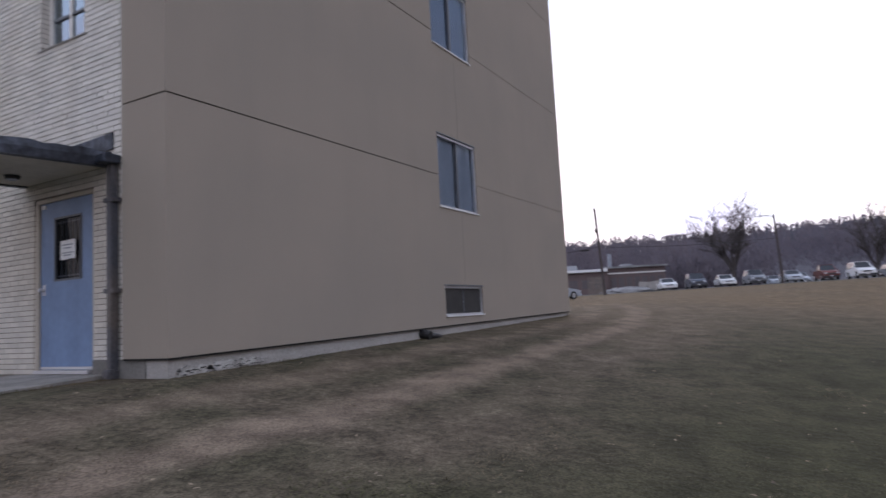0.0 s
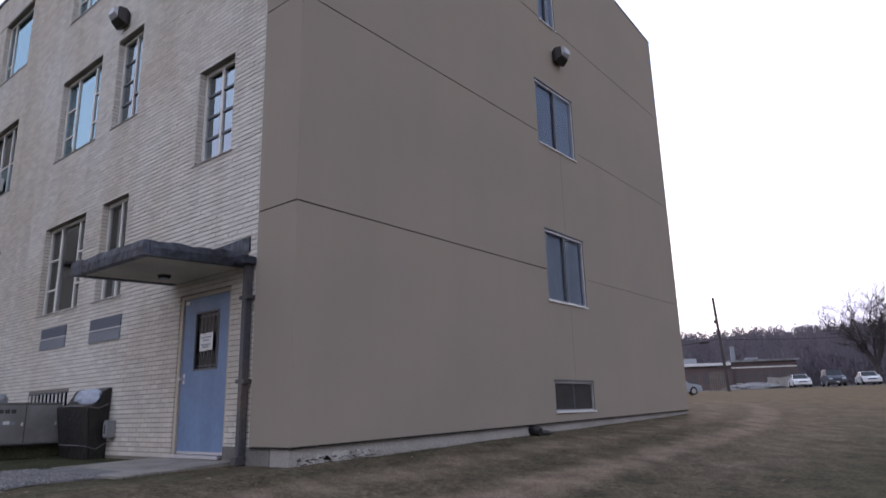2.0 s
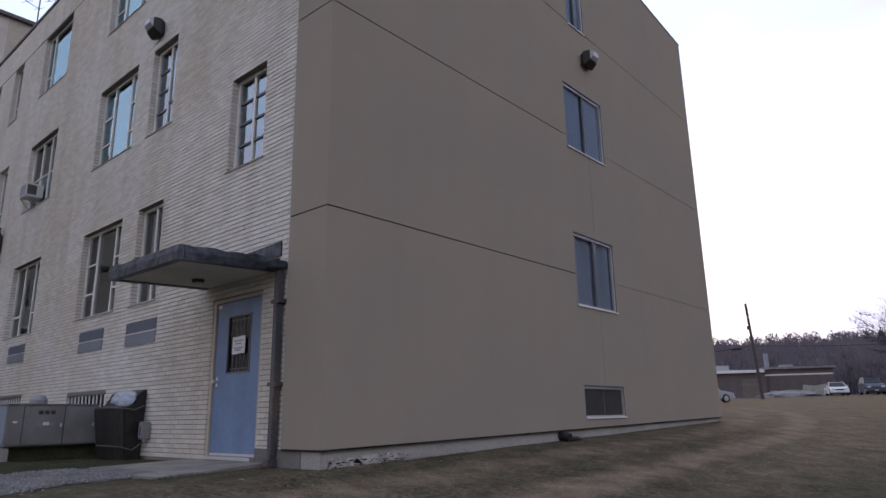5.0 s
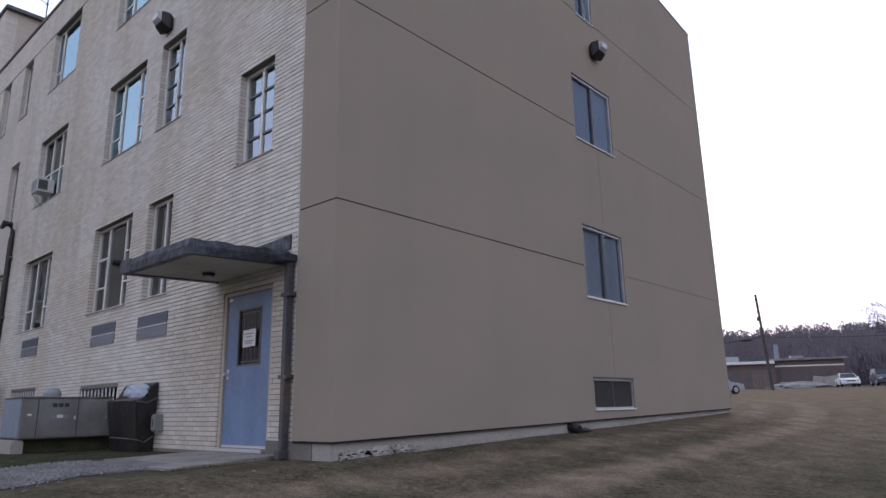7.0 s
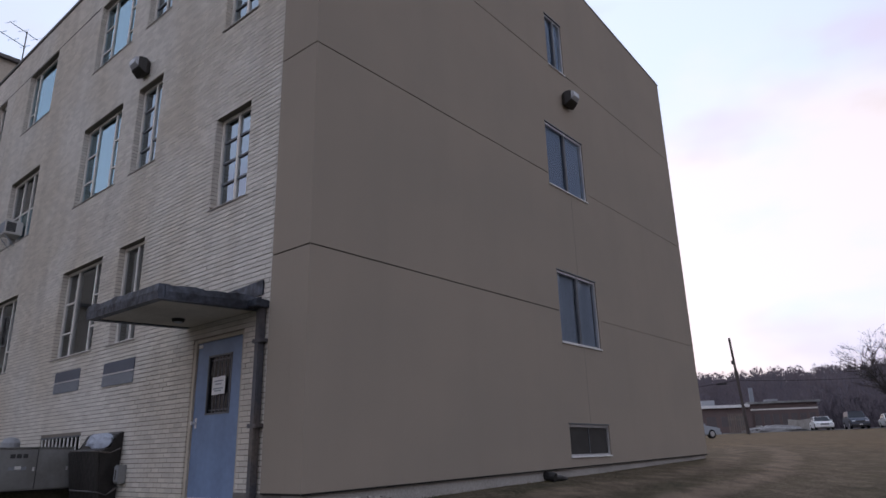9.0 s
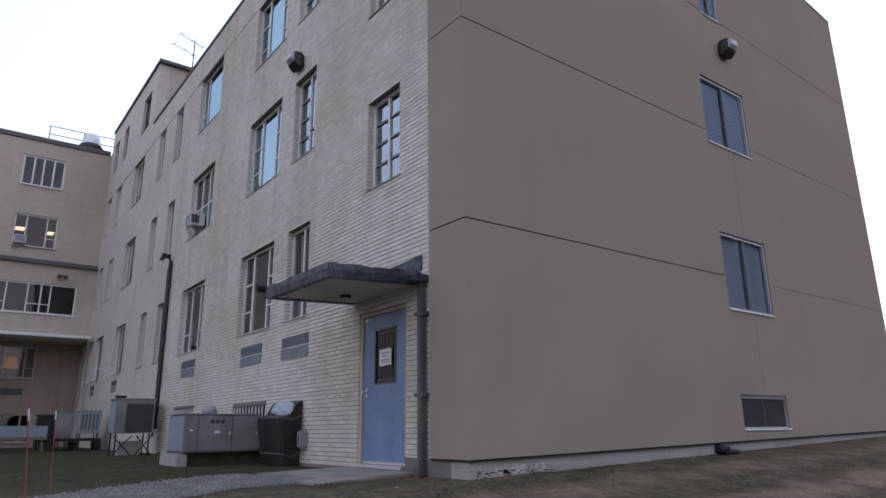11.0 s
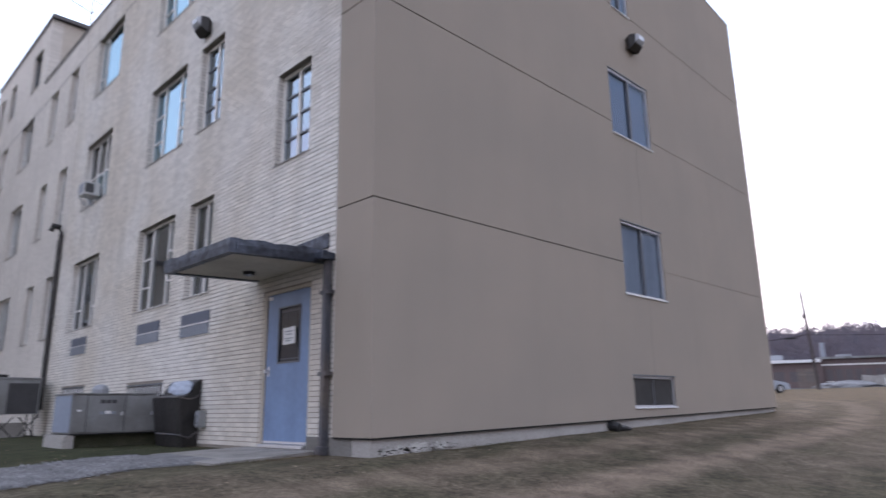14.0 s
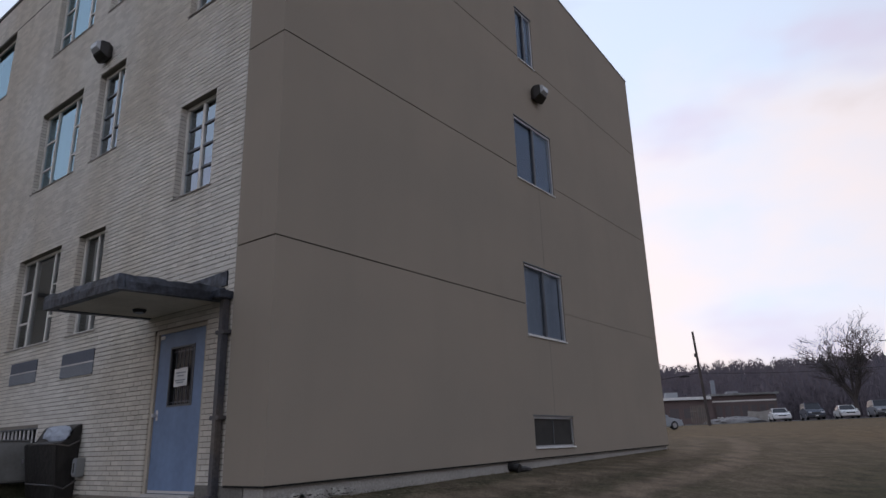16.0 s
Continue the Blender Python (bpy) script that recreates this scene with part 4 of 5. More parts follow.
add_tube(knob, [(0.094, 2.54, 1.05), (0.065, 2.54, 1.05), (0.05, 2.54, 1.05), (0.02, 2.54, 1.05)], [0.022, 0.014, 0.028, 0.022], 12)
part("door_knob", knob, M_ALU, leaf, "worn steel knob")
part("escutcheon", box(0.089, 0.0945, 2.515, 2.565, 0.98, 1.12, 0.003), M_ALU, leaf)
part("kick_strip", box(0.088, 0.0945, 1.49, 2.61, 0.055, 0.085), M_ALU, leaf)
part("threshold", box(-0.0, 0.20, 1.476, 2.624, 0.003, 0.045, 0.006), M_ALU, door, "worn metal threshold")
part("closer_plate", box(0.082, 0.0945, 2.50, 2.60, 2.09, 2.14, 0.004), M_WHITE, leaf)
for z in (0.35, 1.1, 1.85):
    part("hinge", tube([(0.088, 1.478, z), (0.088, 1.478, z + 0.11)], 0.009, 8), M_ALU, door)
notice = thing("door_notice", "white paper notice taped over the door light", "notice", at=pose(0, -0.02, 0))
sheet = bmesh.new()
rows = [[sheet.verts.new((0.080 - 0.004 * math.sin(i * 1.3), 1.83 + 0.31 * i / 6, 1.405 + 0.24 * j / 2 + 0.004 * math.sin(i))) for j in range(3)] for i in range(7)]
for a, b in zip(rows, rows[1:]):
    for j in range(2):
        sheet.faces.new((a[j], a[j + 1], b[j + 1], b[j]))
ex = bmesh.ops.extrude_face_region(sheet, geom=list(sheet.faces))
for v in ex["geom"]:
    if isinstance(v, bmesh.types.BMVert):
        v.co.x -= 0.001
part("sheet", sheet, M_PAPER, notice)
for z, y0, y1 in ((1.585, 1.87, 2.10), (1.545, 1.91, 2.06), (1.485, 1.87, 2.10), (1.455, 1.91, 2.07)):
    part("ink_bar", box(0.0725, 0.0735, y0, y1, z - 0.008, z + 0.008), M_INK, notice)

canopy = thing("entrance_canopy", "flat canopy with weathered dark metal fascia and cream soffit", "canopy", kind="structure")
bm = bmesh.new()
low = [bm.verts.new(p) for p in ((BX - 0.003, 1.08, 2.43), (-1.25, 1.19, 2.40), (-1.25, 3.04, 2.42), (BX - 0.003, 2.84, 2.43))]
ex = bmesh.ops.extrude_face_region(bm, geom=[bm.faces.new(low)])
for q in ex["geom"]:
    if isinstance(q, bmesh.types.BMVert):
        q.co.z += 0.09
part("soffit", bm, M_SOFFIT, canopy)


def fascia(p0, p1, seed):
    bm, n = bmesh.new(), 28
    prev = None
    for i in range(n + 1):
        t = i / n
        q = Vector(p0).lerp(Vector(p1), t)
        d = (Vector(p1) - Vector(p0)).normalized()
        o = Vector((d.y, -d.x, 0))
        top = 0.165 + 0.03 * noise.noise(Vector((t * 6, seed, 0))) + 0.014 * noise.noise(Vector((t * 19, seed, 3)))
        ring = [bm.verts.new(q + o * a + Vector((0, 0, h))) for a, h in ((0, -0.015), (0.012, top * 0.5), (0, top), (-0.10, top + 0.01), (-0.10, -0.015))]
        if prev:
            for k in range(5):
                bm.faces.new((prev[k], ring[k], ring[(k + 1) % 5], prev[(k + 1) % 5]))
        else:
            bm.faces.new(ring[::-1])
        prev = ring
    bm.faces.new(prev)
    return part("fascia", bm, M_FASCIA, canopy, "dented dark metal fascia")


fascia((-1.30, 3.09, 2.42), (-1.30, 1.14, 2.40), 1)
fascia((-1.22, 1.135, 2.40), (BX - 0.003, 1.03, 2.43), 2)
fascia((BX - 0.003, 2.89, 2.43), (-1.22, 3.085, 2.42), 3)
part("roof_sheet", box(-1.17, BX - 0.003, 1.26, 2.78, 2.525, 2.555), M_ROOF, canopy)
bm = bmesh.new()
v = [bm.verts.new(p) for p in ((BX - 0.004, 0.99, 2.62), (BX - 0.004, 0.99, 2.82), (BX - 0.004, 2.0, 2.78), (BX - 0.004, 2.85, 2.66), (BX - 0.004, 2.85, 2.61))]
f = bm.faces.new(v)
ex = bmesh.ops.extrude_face_region(bm, geom=[f])
for q in ex["geom"]:
    if isinstance(q, bmesh.types.BMVert):
        q.co.x -= 0.02
part("wall_flashing", bm, M_FASCIA, canopy)
lamp = thing("soffit_light", "small dark recessed light in the canopy soffit", "light")
part("ring", tube([(-0.42, 2.28, 2.421), (-0.42, 2.28, 2.38)], [0.09, 0.075], 16), M_LAMP, lamp)
part("lens", tube([(-0.42, 2.28, 2.379), (-0.42, 2.28, 2.365)], [0.055, 0.04], 16), M_LENS, lamp)
spout = thing("downspout", "dark rusty square downspout with brackets beside the door", "downspout")
part("hopper", box(-0.16, BX - 0.003, 0.84, 1.04, 2.42, 2.52, 0.01), M_FASCIA, spout)
part("pipe", box(-0.055, BX - 0.012, 0.89, 0.99, 0.06, 2.42, 0.012), M_PIPE, spout)
part("shoe", box(-0.10, BX - 0.012, 0.87, 1.01, -0.05, 0.06, 0.015), M_PIPE, spout)
for z in (0.92, 1.97):
    part("bracket", box(-0.065, BX - 0.003, 0.84, 1.03, z, z + 0.05, 0.005), M_PIPE, spout)


# ---- wall lamps ----
def wall_lamp(m):
    lamp = thing("wall_lamp", "dark faceted wall lamp with a frosted lens in front", "wall lamp", "wall lamps", at=m)
    part("mounting_plate", box(-0.15, 0.15, -0.02, -0.002, -0.12, 0.14, 0.008), M_LAMP, lamp)
    for name, rings, m, soft in (("housing", ((-0.021, 0.165, -0.13, 0.15), (-0.11, 0.20, -0.165, 0.185), (-0.25, 0.165, -0.06, 0.185)), M_LAMP, 0.008),
                                 ("lens", ((-0.252, 0.150, -0.045, 0.165), (-0.325, 0.130, 0.03, 0.150)), M_LENS, 0.008)):
        bm, last = bmesh.new(), None
        for y, half, z0, z1 in rings:
            ring = [bm.verts.new(p) for p in ((-half, y, z0), (half, y, z0), (half, y, z1), (-half, y, z1))]
            if last:
                for k in range(4):
                    bm.faces.new((last[k], last[(k + 1) % 4], ring[(k + 1) % 4], ring[k]))
            else:
                bm.faces.new(ring)
            last = ring
        bm.faces.new(last[::-1])
        bmesh.ops.bevel(bm, geom=list(bm.edges), offset=soft, segments=2, affect="EDGES")
        part(name, bm, m, lamp)
    return lamp


wall_lamp(pose(6.93, 0.0, 7.96) @ Matrix.Scale(0.92, 4))
wall_lamp(pose(BX, 5.30, 7.83, 0, 0, -90) @ Matrix.Scale(0.92, 4))


# ---- vents and grates on the long wall ----
def vent_panel(y0, y1, z0, z1):
    v = thing("wall_vent", "two-tone grey vent panel set in the brick wall", "vent", "wall vents", at=pose(BX, y1, z0, 0, 0, -90))
    w, h = y1 - y0, z1 - z0
    part("upper_panel", box(0.01, w - 0.01, -0.012, 0.005, h * 0.52, h - 0.01), M_LOUVER_DARK, v, "dark upper panel")
    part("lower_panel", box(0.01, w - 0.01, -0.016, 0.005, 0.01, h * 0.47), M_LOUVER, v)
    part("divider", box(0.0, w, -0.022, 0.005, h * 0.47, h * 0.52), M_ALU, v)
    for k in range(6):
        z = 0.03 + k * h * 0.072
        part("slat", box(0.02, w - 0.02, -0.022, -0.0165, z, z + 0.008), M_LOUVER, v)


for y0, z0 in ((4.42, 1.77), (6.50, 1.80), (10.76, 1.86), (19.6, 1.90), (23.6, 1.95)):
    vent_panel(y0, y0 + 1.13 if y0 < 13 else y0 + 0.8, z0, z0 + 0.42)
for y0, y1, z0, z1 in GRATES:
    g = thing("window_grate", "barred basement window low in the brick wall", "grate", "window grates")
    # black sheet gives the barred opening its inner darkness
    part("backing", box(BX + 0.16, BX + 0.18, y0, y1, z0, z1), M_PIT, g)
    part("lintel", box(BX - 0.004, BX + 0.1, y0 + 0.01, y1 - 0.01, z1 - 0.03, z1 - 0.004), M_DARKALU, g)
    for k in range(11):
        y = y0 + 0.05 + k * (y1 - y0 - 0.1) / 10
        part("bar", tube([(BX + 0.02, y, z0), (BX + 0.02, y, z1 - 0.03)], 0.016, 6), M_WHITE, g)
wing_vent = thing("wall_vent", "grey louvred vent in the wing wall", "vent", "wall vents")
part("panel", box(-2.83, -2.03, LOW - 0.02, LOW - 0.002, 2.10, 2.38), M_LOUVER_DARK, wing_vent)
for k in range(5):
    part("slat", box(-2.80, -2.06, LOW - 0.028, LOW - 0.0205, 2.13 + k * 0.048, 2.148 + k * 0.048), M_GREY_DARK, wing_vent)


# ---- window air conditioners ----
def window_ac(m):
    ac = thing("window_air_conditioner", "boxy white window air conditioner on a bracket", "air conditioner", "window air conditioners", at=m)
    part("case", box(-0.22, 0.22, -0.28, 0.10, 0.0, 0.34, 0.012), M_AC, ac)
    part("grille", box(-0.18, 0.18, -0.286, -0.2805, 0.04, 0.30), M_LOUVER, ac, "grey coil grille")
    part("side_grille", box(0.2205, 0.226, -0.255, -0.05, 0.05, 0.29), M_GREY_DARK, ac, "dark side grille")
    for k in range(5):
        part("side_slat", box(0.2262, 0.230, -0.25, -0.055, 0.075 + k * 0.045, 0.083 + k * 0.045), M_GREY, ac)
    for s in (-0.22, 0.22):
        part("bracket", tube([(s * 0.8, -0.26, -0.012), (s * 0.8, -0.02, -0.28)], 0.012, 6), M_GREY_PALE, ac)


window_ac(pose(BX, 11.55, 5.88, 0, 0, -90))
window_ac(pose(-3.08, WY, 8.34))

# ---- generator, covered hopper and yard units ----
gen = thing("generator_cabinet", "long grey steel generator cabinet on a concrete pad", "generator")
# the pad's dark colour is the cabinet's shade; its end block stays pale
part("pad", box(-1.40, 0.02, 6.12, 7.0, -0.25, 0.16, 0.02), M_PAD_SHADE, gen, "greenish concrete pad darkened for the shade under the cabinet")
part("end_block", box(-1.57, -1.401, 5.90, 7.0, -0.25, 0.158, 0.02), M_CONCRETE, gen, "pale concrete end block")
part("body", box(-1.48, -0.11, 5.92, 6.90, 0.175, 0.805, 0.01), M_GREY, gen)
part("roof_panel", box(-1.495, -0.10, 5.90, 6.92, 0.806, 0.828, 0.008), M_GREY, gen)
for x0, x1 in ((-1.465, -1.26), (-1.25, -0.66), (-0.65, -0.14)):
    part("door_panel", box(x0, x1, 5.908, 5.919, 0.20, 0.78, 0.003), M_GREY, gen)
part("end_panel", box(-1.492, -1.481, 5.96, 6.86, 0.20, 0.79, 0.003), M_TUB, gen, "pale blue-grey end panel")
for x0 in (-1.02, -0.93, -0.84):
    part("louvre_slot", box(x0 - 0.03, x0 + 0.04, 5.902, 5.9075, 0.66, 0.72), M_GREY_DARK, gen)
part("label_plate", box(-1.06, -0.80, 5.903, 5.9075, 0.48, 0.53), M_LOUVER, gen)
# black strip for the shadow gap below the cabinet
part("base_rail", box(-1.49, -0.10, 5.90, 6.91, 0.161, 0.174), M_BLACK, gen)
for x in (-1.255, -0.655):
    part("panel_gap", box(x - 0.004, x + 0.004, 5.905, 5.9195, 0.20, 0.79), M_GREY_DARK, gen)
for x in (-0.70, -0.20):
    part("latch", box(x - 0.015, x + 0.015, 5.895, 5.9075, 0.46, 0.52, 0.003), M_ALU, gen)
part("warning_sticker", box(-1.40, -1.34, 5.903, 5.9075, 0.53, 0.56), M_WHITE, gen)
part("warning_sticker", box(-0.97, -0.88, 5.9015, 5.9025, 0.49, 0.54), M_WHITE, gen)
cap_v = thing("vent_hood", "round pale metal vent hood behind the cabinet", "vent")
part("hood", tube([(-0.62, 7.35, 0.5), (-0.62, 7.35, 0.93), (-0.62, 7.35, 1.0), (-0.62, 7.35, 1.03)], [0.14, 0.15, 0.11, 0.03], 16), M_GREY_PALE, cap_v)
part("stem", tube([(-0.62, 7.35, -0.1), (-0.62, 7.35, 0.5)], 0.09, 12), M_GREY_PALE, cap_v)
hop = thing("covered_hopper", "black tarp-covered bin strapped against the brick wall", "bin")
bm = bmesh.new()
prof = [(-0.27, -0.06), (-0.33, 0.74), (-0.14, 0.78), (-0.06, 0.98), (0.045, 1.03), (0.045, -0.06)]
ends = []
for y, s in ((4.52, 0.92), (4.62, 1.0), (5.3, 1.03), (5.62, 0.98)):
    ends.append([bm.verts.new((x * s * (0.82 if z < 0 else 1) if x < 0 else x, y if z > 0 else 5.07 + (y - 5.07) * 0.92, z)) for x, z in prof])
for a, b in zip(ends, ends[1:]):
    for k in range(6):
        bm.faces.new((a[k], b[k], b[(k + 1) % 6], a[(k + 1) % 6]))
bm.faces.new(ends[0][::-1])
bm.faces.new(ends[-1])
bmesh.ops.bevel(bm, geom=list(bm.edges), offset=0.015, segments=2, affect="EDGES")
part("tarp_body", bm, M_TARP, hop)
for z, sag in ((0.72, 0.02), (0.14, 0.05)):
    part("strap", tube([(0.03, 4.50, z + 0.06), (-0.14, 4.50, z - sag), (-0.28, 4.50, z), (-0.345, 4.62, z + 0.01), (-0.35, 5.3, z + 0.02)], 0.012, 6), M_PIPE, hop)
bag = thing("plastic_bag", "crumpled pale plastic bag on the tarp-covered bin", "bag")
bm = bmesh.new()
bmesh.ops.create_icosphere(bm, subdivisions=3, radius=1.0)
for v in bm.verts:
    k = 1 + 0.35 * noise.noise(v.co * 2.3) + 0.10 * noise.noise(v.co * 7)
    v.co = Vector((-0.125 + 0.045 * v.co.x * k + 0.05 * v.co.z, 4.97 + 0.46 * max(-0.95, min(0.95, v.co.y * k)) + 0.05 * v.co.z, 0.89 + 0.125 * max(-0.95, min(0.95, v.co.z * k))))
part("sheet", bm, M_BAG, bag)
meter = thing("utility_box", "small grey utility box on the brick wall", "utility box")
part("case", box(-0.07, BX - 0.003, 4.30, 4.45, 0.25, 0.52, 0.01), M_GREY, meter)
part("cover", box(-0.082, -0.071, 4.315, 4.435, 0.28, 0.50, 0.004), M_GREY_PALE, meter)
part("slot", box(-0.088, -0.0825, 4.36, 4.39, 0.31, 0.45), M_GREY_DARK, meter)


def condenser(name, label, x0, x1, y0, y1, z0, z1, leg, front):
    u = thing(name, label, "air conditioner", "yard cooling units")
    part("case", box(x0, x1, y0, y1, z0, z1, 0.015), M_GREY_PALE if front == "pale" else M_GREY, u)
    part("top", box(x0 - 0.02, x1 + 0.02, y0 - 0.02, y1 + 0.02, z1 + 0.001, z1 + 0.04, 0.008), M_GREY, u)
    if front == "grille":
        part("grille", box(x0 + 0.24, x1 - 0.04, y0 - 0.012, y0 - 0.001, z0 + 0.02, z1 - 0.1), M_GREY_DARK, u, "dark coil grille")
        part("side_panel", box(x0 - 0.010, x0 - 0.001, y0 + 0.03, y1 - 0.03, z0 + 0.03, z1 - 0.03, 0.003), M_TUB, u, "pale blue-grey side panel")
        part("exhaust_cap", tube([(x0 + 0.16, y1 - 0.3, z1 + 0.041), (x0 + 0.16, y1 - 0.3, z1 + 0.12)], [0.13, 0.15], 14), M_BLACK, u, "black round cap")
    elif front == "plain":
        part("access_panel", box(x0 + 0.03, x1 - 0.03, y0 - 0.008, y0 - 0.001, z0 + 0.05, z1 - 0.06, 0.003), M_GREY, u)
        part("latch", box(x1 - 0.09, x1 - 0.06, y0 - 0.016, y0 - 0.0085, z0 + 0.38, z0 + 0.46), M_GREY_DARK, u)
    else:
        n = max(3, int((x1 - x0) / 0.12))
        for k in range(n):
            x = x0 + 0.05 + k * (x1 - x0 - 0.1) / n
            part("slot", box(x, x + (x1 - x0) / n * 0.5, y0 - 0.008, y0 - 0.001, z0 + 0.1, z1 - 0.08), M_LOUVER_DARK, u)
    for x in (x0 + 0.04, x1 - 0.1):
        for y in (y0 + 0.04, y1 - 0.1):
            part("leg", box(x, x + 0.035, y, y + 0.035, ground_z(x, y) - 0.02, z0 - 0.001), M_TIMBER if leg > 0.5 else M_BLACK, u)
    return u


condenser("rooftop_style_unit", "tall grey cooling unit with a dark coil grille on legs", -1.17, -0.22, 13.0, 13.75, 0.50, 1.35, 0.2, "grille")
condenser("condenser_unit", "pale slatted condenser unit on a low stand", -0.95, -0.28, 19.6, 20.3, 0.52, 1.22, 0.2, "pale")
condenser("condenser_unit", "dark grey condenser unit on a low stand", -1.48, -1.04, 20.3, 21.0, 0.38, 1.25, 0.2, "plain")
braces = thing("pipe_frame", "dark braced pipe frame beside the tall cooling unit", "frame")
for x0, x1 in ((-1.2, -0.75), (-0.65, -0.25)):
    part("brace", tube([(x0, 12.95, -0.05), (x1, 12.95, 0.44)], 0.015, 6), M_BLACK, braces)
    part("brace", tube([(x1, 12.92, -0.05), (x0, 12.92, 0.44)], 0.015, 6), M_BLACK, braces)
stand = thing("timber_stand", "dark low timber stand under the condenser units", "stand")
for y in (19.7, 20.1, 20.4, 20.8):
    part("beam", box(-1.75, -0.22, y, y + 0.09, 0.26, 0.35), M_BLACK, stand)
for x in (-1.7, -1.0, -0.3):
    part("bearer", box(x, x + 0.1, 19.65, 20.95, -0.06, 0.259), M_BLACK, stand)
footing_block = thing("concrete_block", "pale concrete block under the tall cooling unit", "block")
part("block", box(-0.98, -0.42, 13.3, 13.6, -0.12, 0.30, 0.03), M_CONCRETE, footing_block)
trough = thing("raised_trough", "grey raised trough on timber legs in the yard", "planter")
bm = bmesh.new()
for a in ((-3.26, -1.93, 19.0, 19.05), (-3.26, -1.93, 19.85, 19.9), (-3.26, -3.21, 19.051, 19.849), (-1.98, -1.93, 19.051, 19.849)):
    add_box(bm, *a, 0.41, 0.76)
add_box(bm, -3.209, -1.981, 19.051, 19.849, 0.41, 0.46)
part("tub", bm, M_TUB, trough, "blue-grey tub")
part("rail", box(-3.28, -1.91, 18.97, 18.999, 0.33, 0.42), M_TIMBER, trough)
for x, lean in ((-3.16, -0.07), (-2.06, 0.07)):
    for y in (19.10, 19.78):
        part("leg", tube([(x + lean, y, -0.12), (x, y, 0.405)], 0.05, 4), M_TIMBER, trough)
crate = thing("dark_crate", "low dark crate against the wing wall", "crate")
part("body", box(-5.3, -3.75, 25.2, 25.9, -0.1, 0.42, 0.02), M_BLACK, crate)
part("lid", box(-5.33, -3.72, 25.17, 25.93, 0.421, 0.46, 0.01), M_GREY_DARK, crate)
tank = thing("black_tank", "low black tank beside the cooling units", "tank")
part("body", box(-1.95, -1.42, 21.4, 22.1, -0.1, 1.10, 0.05), M_BLACK, tank)
part("lid", box(-1.98, -1.39, 21.37, 22.13, 1.101, 1.17, 0.02), M_GREY_DARK, tank)


def stake(x, y, h, lean):
    s = thing("marker_stake", "thin orange-red marker stake with a pale band in the lawn", "stake", "marker stakes")
    z = ground_z(x, y)
    part("rod", tube([(x, y, z - 0.1), (x - 0.82 * lean, y + 0.57 * lean, z + h)], 0.0048, 6), M_ORANGE, s)
    part("band", tube([(x - 0.82 * lean * k, y + 0.57 * lean * k, z + h * k) for k in (0.80, 0.90)], 0.0060, 6), M_WHITE, s)


stake(-4.29, 0.28, 0.97, 0.115)
stake(-3.85, 2.44, 0.95, 0.07)
# wall pipe on the long wall
pipe = thing("wall_pipe", "dark vertical service pipe with a bend on the brick wall", "pipe")
part("riser", tube([(BX - 0.06, 13.75, 0.6), (BX - 0.06, 13.75, 5.35)], 0.055, 10), M_LAMP, pipe)
part("cable", tube([(BX - 0.05, 13.95, 0.4), (BX - 0.05, 13.98, 5.2)], 0.03, 8), M_BLACK, pipe)
part("weatherhead", tube([(BX - 0.06, 13.75, 5.36), (BX - 0.12, 13.75, 5.52), (BX - 0.26, 13.8, 5.55), (BX - 0.32, 13.8, 5.40)], [0.06, 0.08, 0.09, 0.06], 10), M_BLACK, pipe)
for z in (1.2, 3.0, 4.6):
    part("clip", box(BX - 0.07, BX - 0.002, 13.62, 13.88, z, z + 0.05), M_PIPE, pipe)
drain = thing("drain_outlet", "short black plastic drain outlet at the footing", "drain")
bm = tube([(5.16, 0.08, 0.16), (5.16, -0.06, 0.15), (5.17, -0.14, 0.13)], [0.075, 0.085, 0.075], 12)
part("outlet", bm, M_BLACK, drain)
part("extension", tube([(5.22, -0.07, 0.12), (5.45, -0.08, 0.11), (5.60, -0.08, 0.09)], [0.06, 0.055, 0.045], 10), M_BLACK, drain)

shade = thing("amber_lamp", "amber table lamp lit behind the low wing window", "lamp")
part("shade", tube([(-2.55, 28.3, 3.25), (-2.55, 28.3, 3.75)], [0.30, 0.20], 16), M_AMBER, shade)
part("stand", tube([(-2.55, 28.3, 1.56), (-2.55, 28.3, 3.25)], 0.03, 8), M_TIMBER, shade)

# ---- lit lamps behind the wing windows ----
for x, y, z, w in ((-3.05, 27.4, 9.33, 0.35), (-1.85, 27.4, 9.30, 0.25), (-5.35, 27.6, 11.75, 0.55)):
    lit = thing("ceiling_light", "lit strip light seen behind a wing window", "ceiling light", "lit strip lights")
    part("diffuser", box(x - w / 2, x + w / 2, y, y + 0.5, z, z + 0.05, 0.01), M_GLOW, lit)
    part("rod", tube([(x, y + 0.25, z + 0.05), (x, y + 0.25, 13.0 if z > 11 else 10.9)], 0.01, 6), M_GREY, lit)

spots = thing("twin_floodlight", "small twin floodlight high on the wing wall", "floodlight")
part("base", box(-1.42, -1.20, WY - 0.05, WY - 0.002, 7.10, 7.18, 0.01), M_PIPE, spots)
for x in (-1.43, -1.19):
    part("head", tube([(x, WY - 0.05, 7.14), (x, WY - 0.16, 7.10), (x, WY - 0.24, 7.06)], [0.04, 0.085, 0.095], 12), M_PIPE, spots)

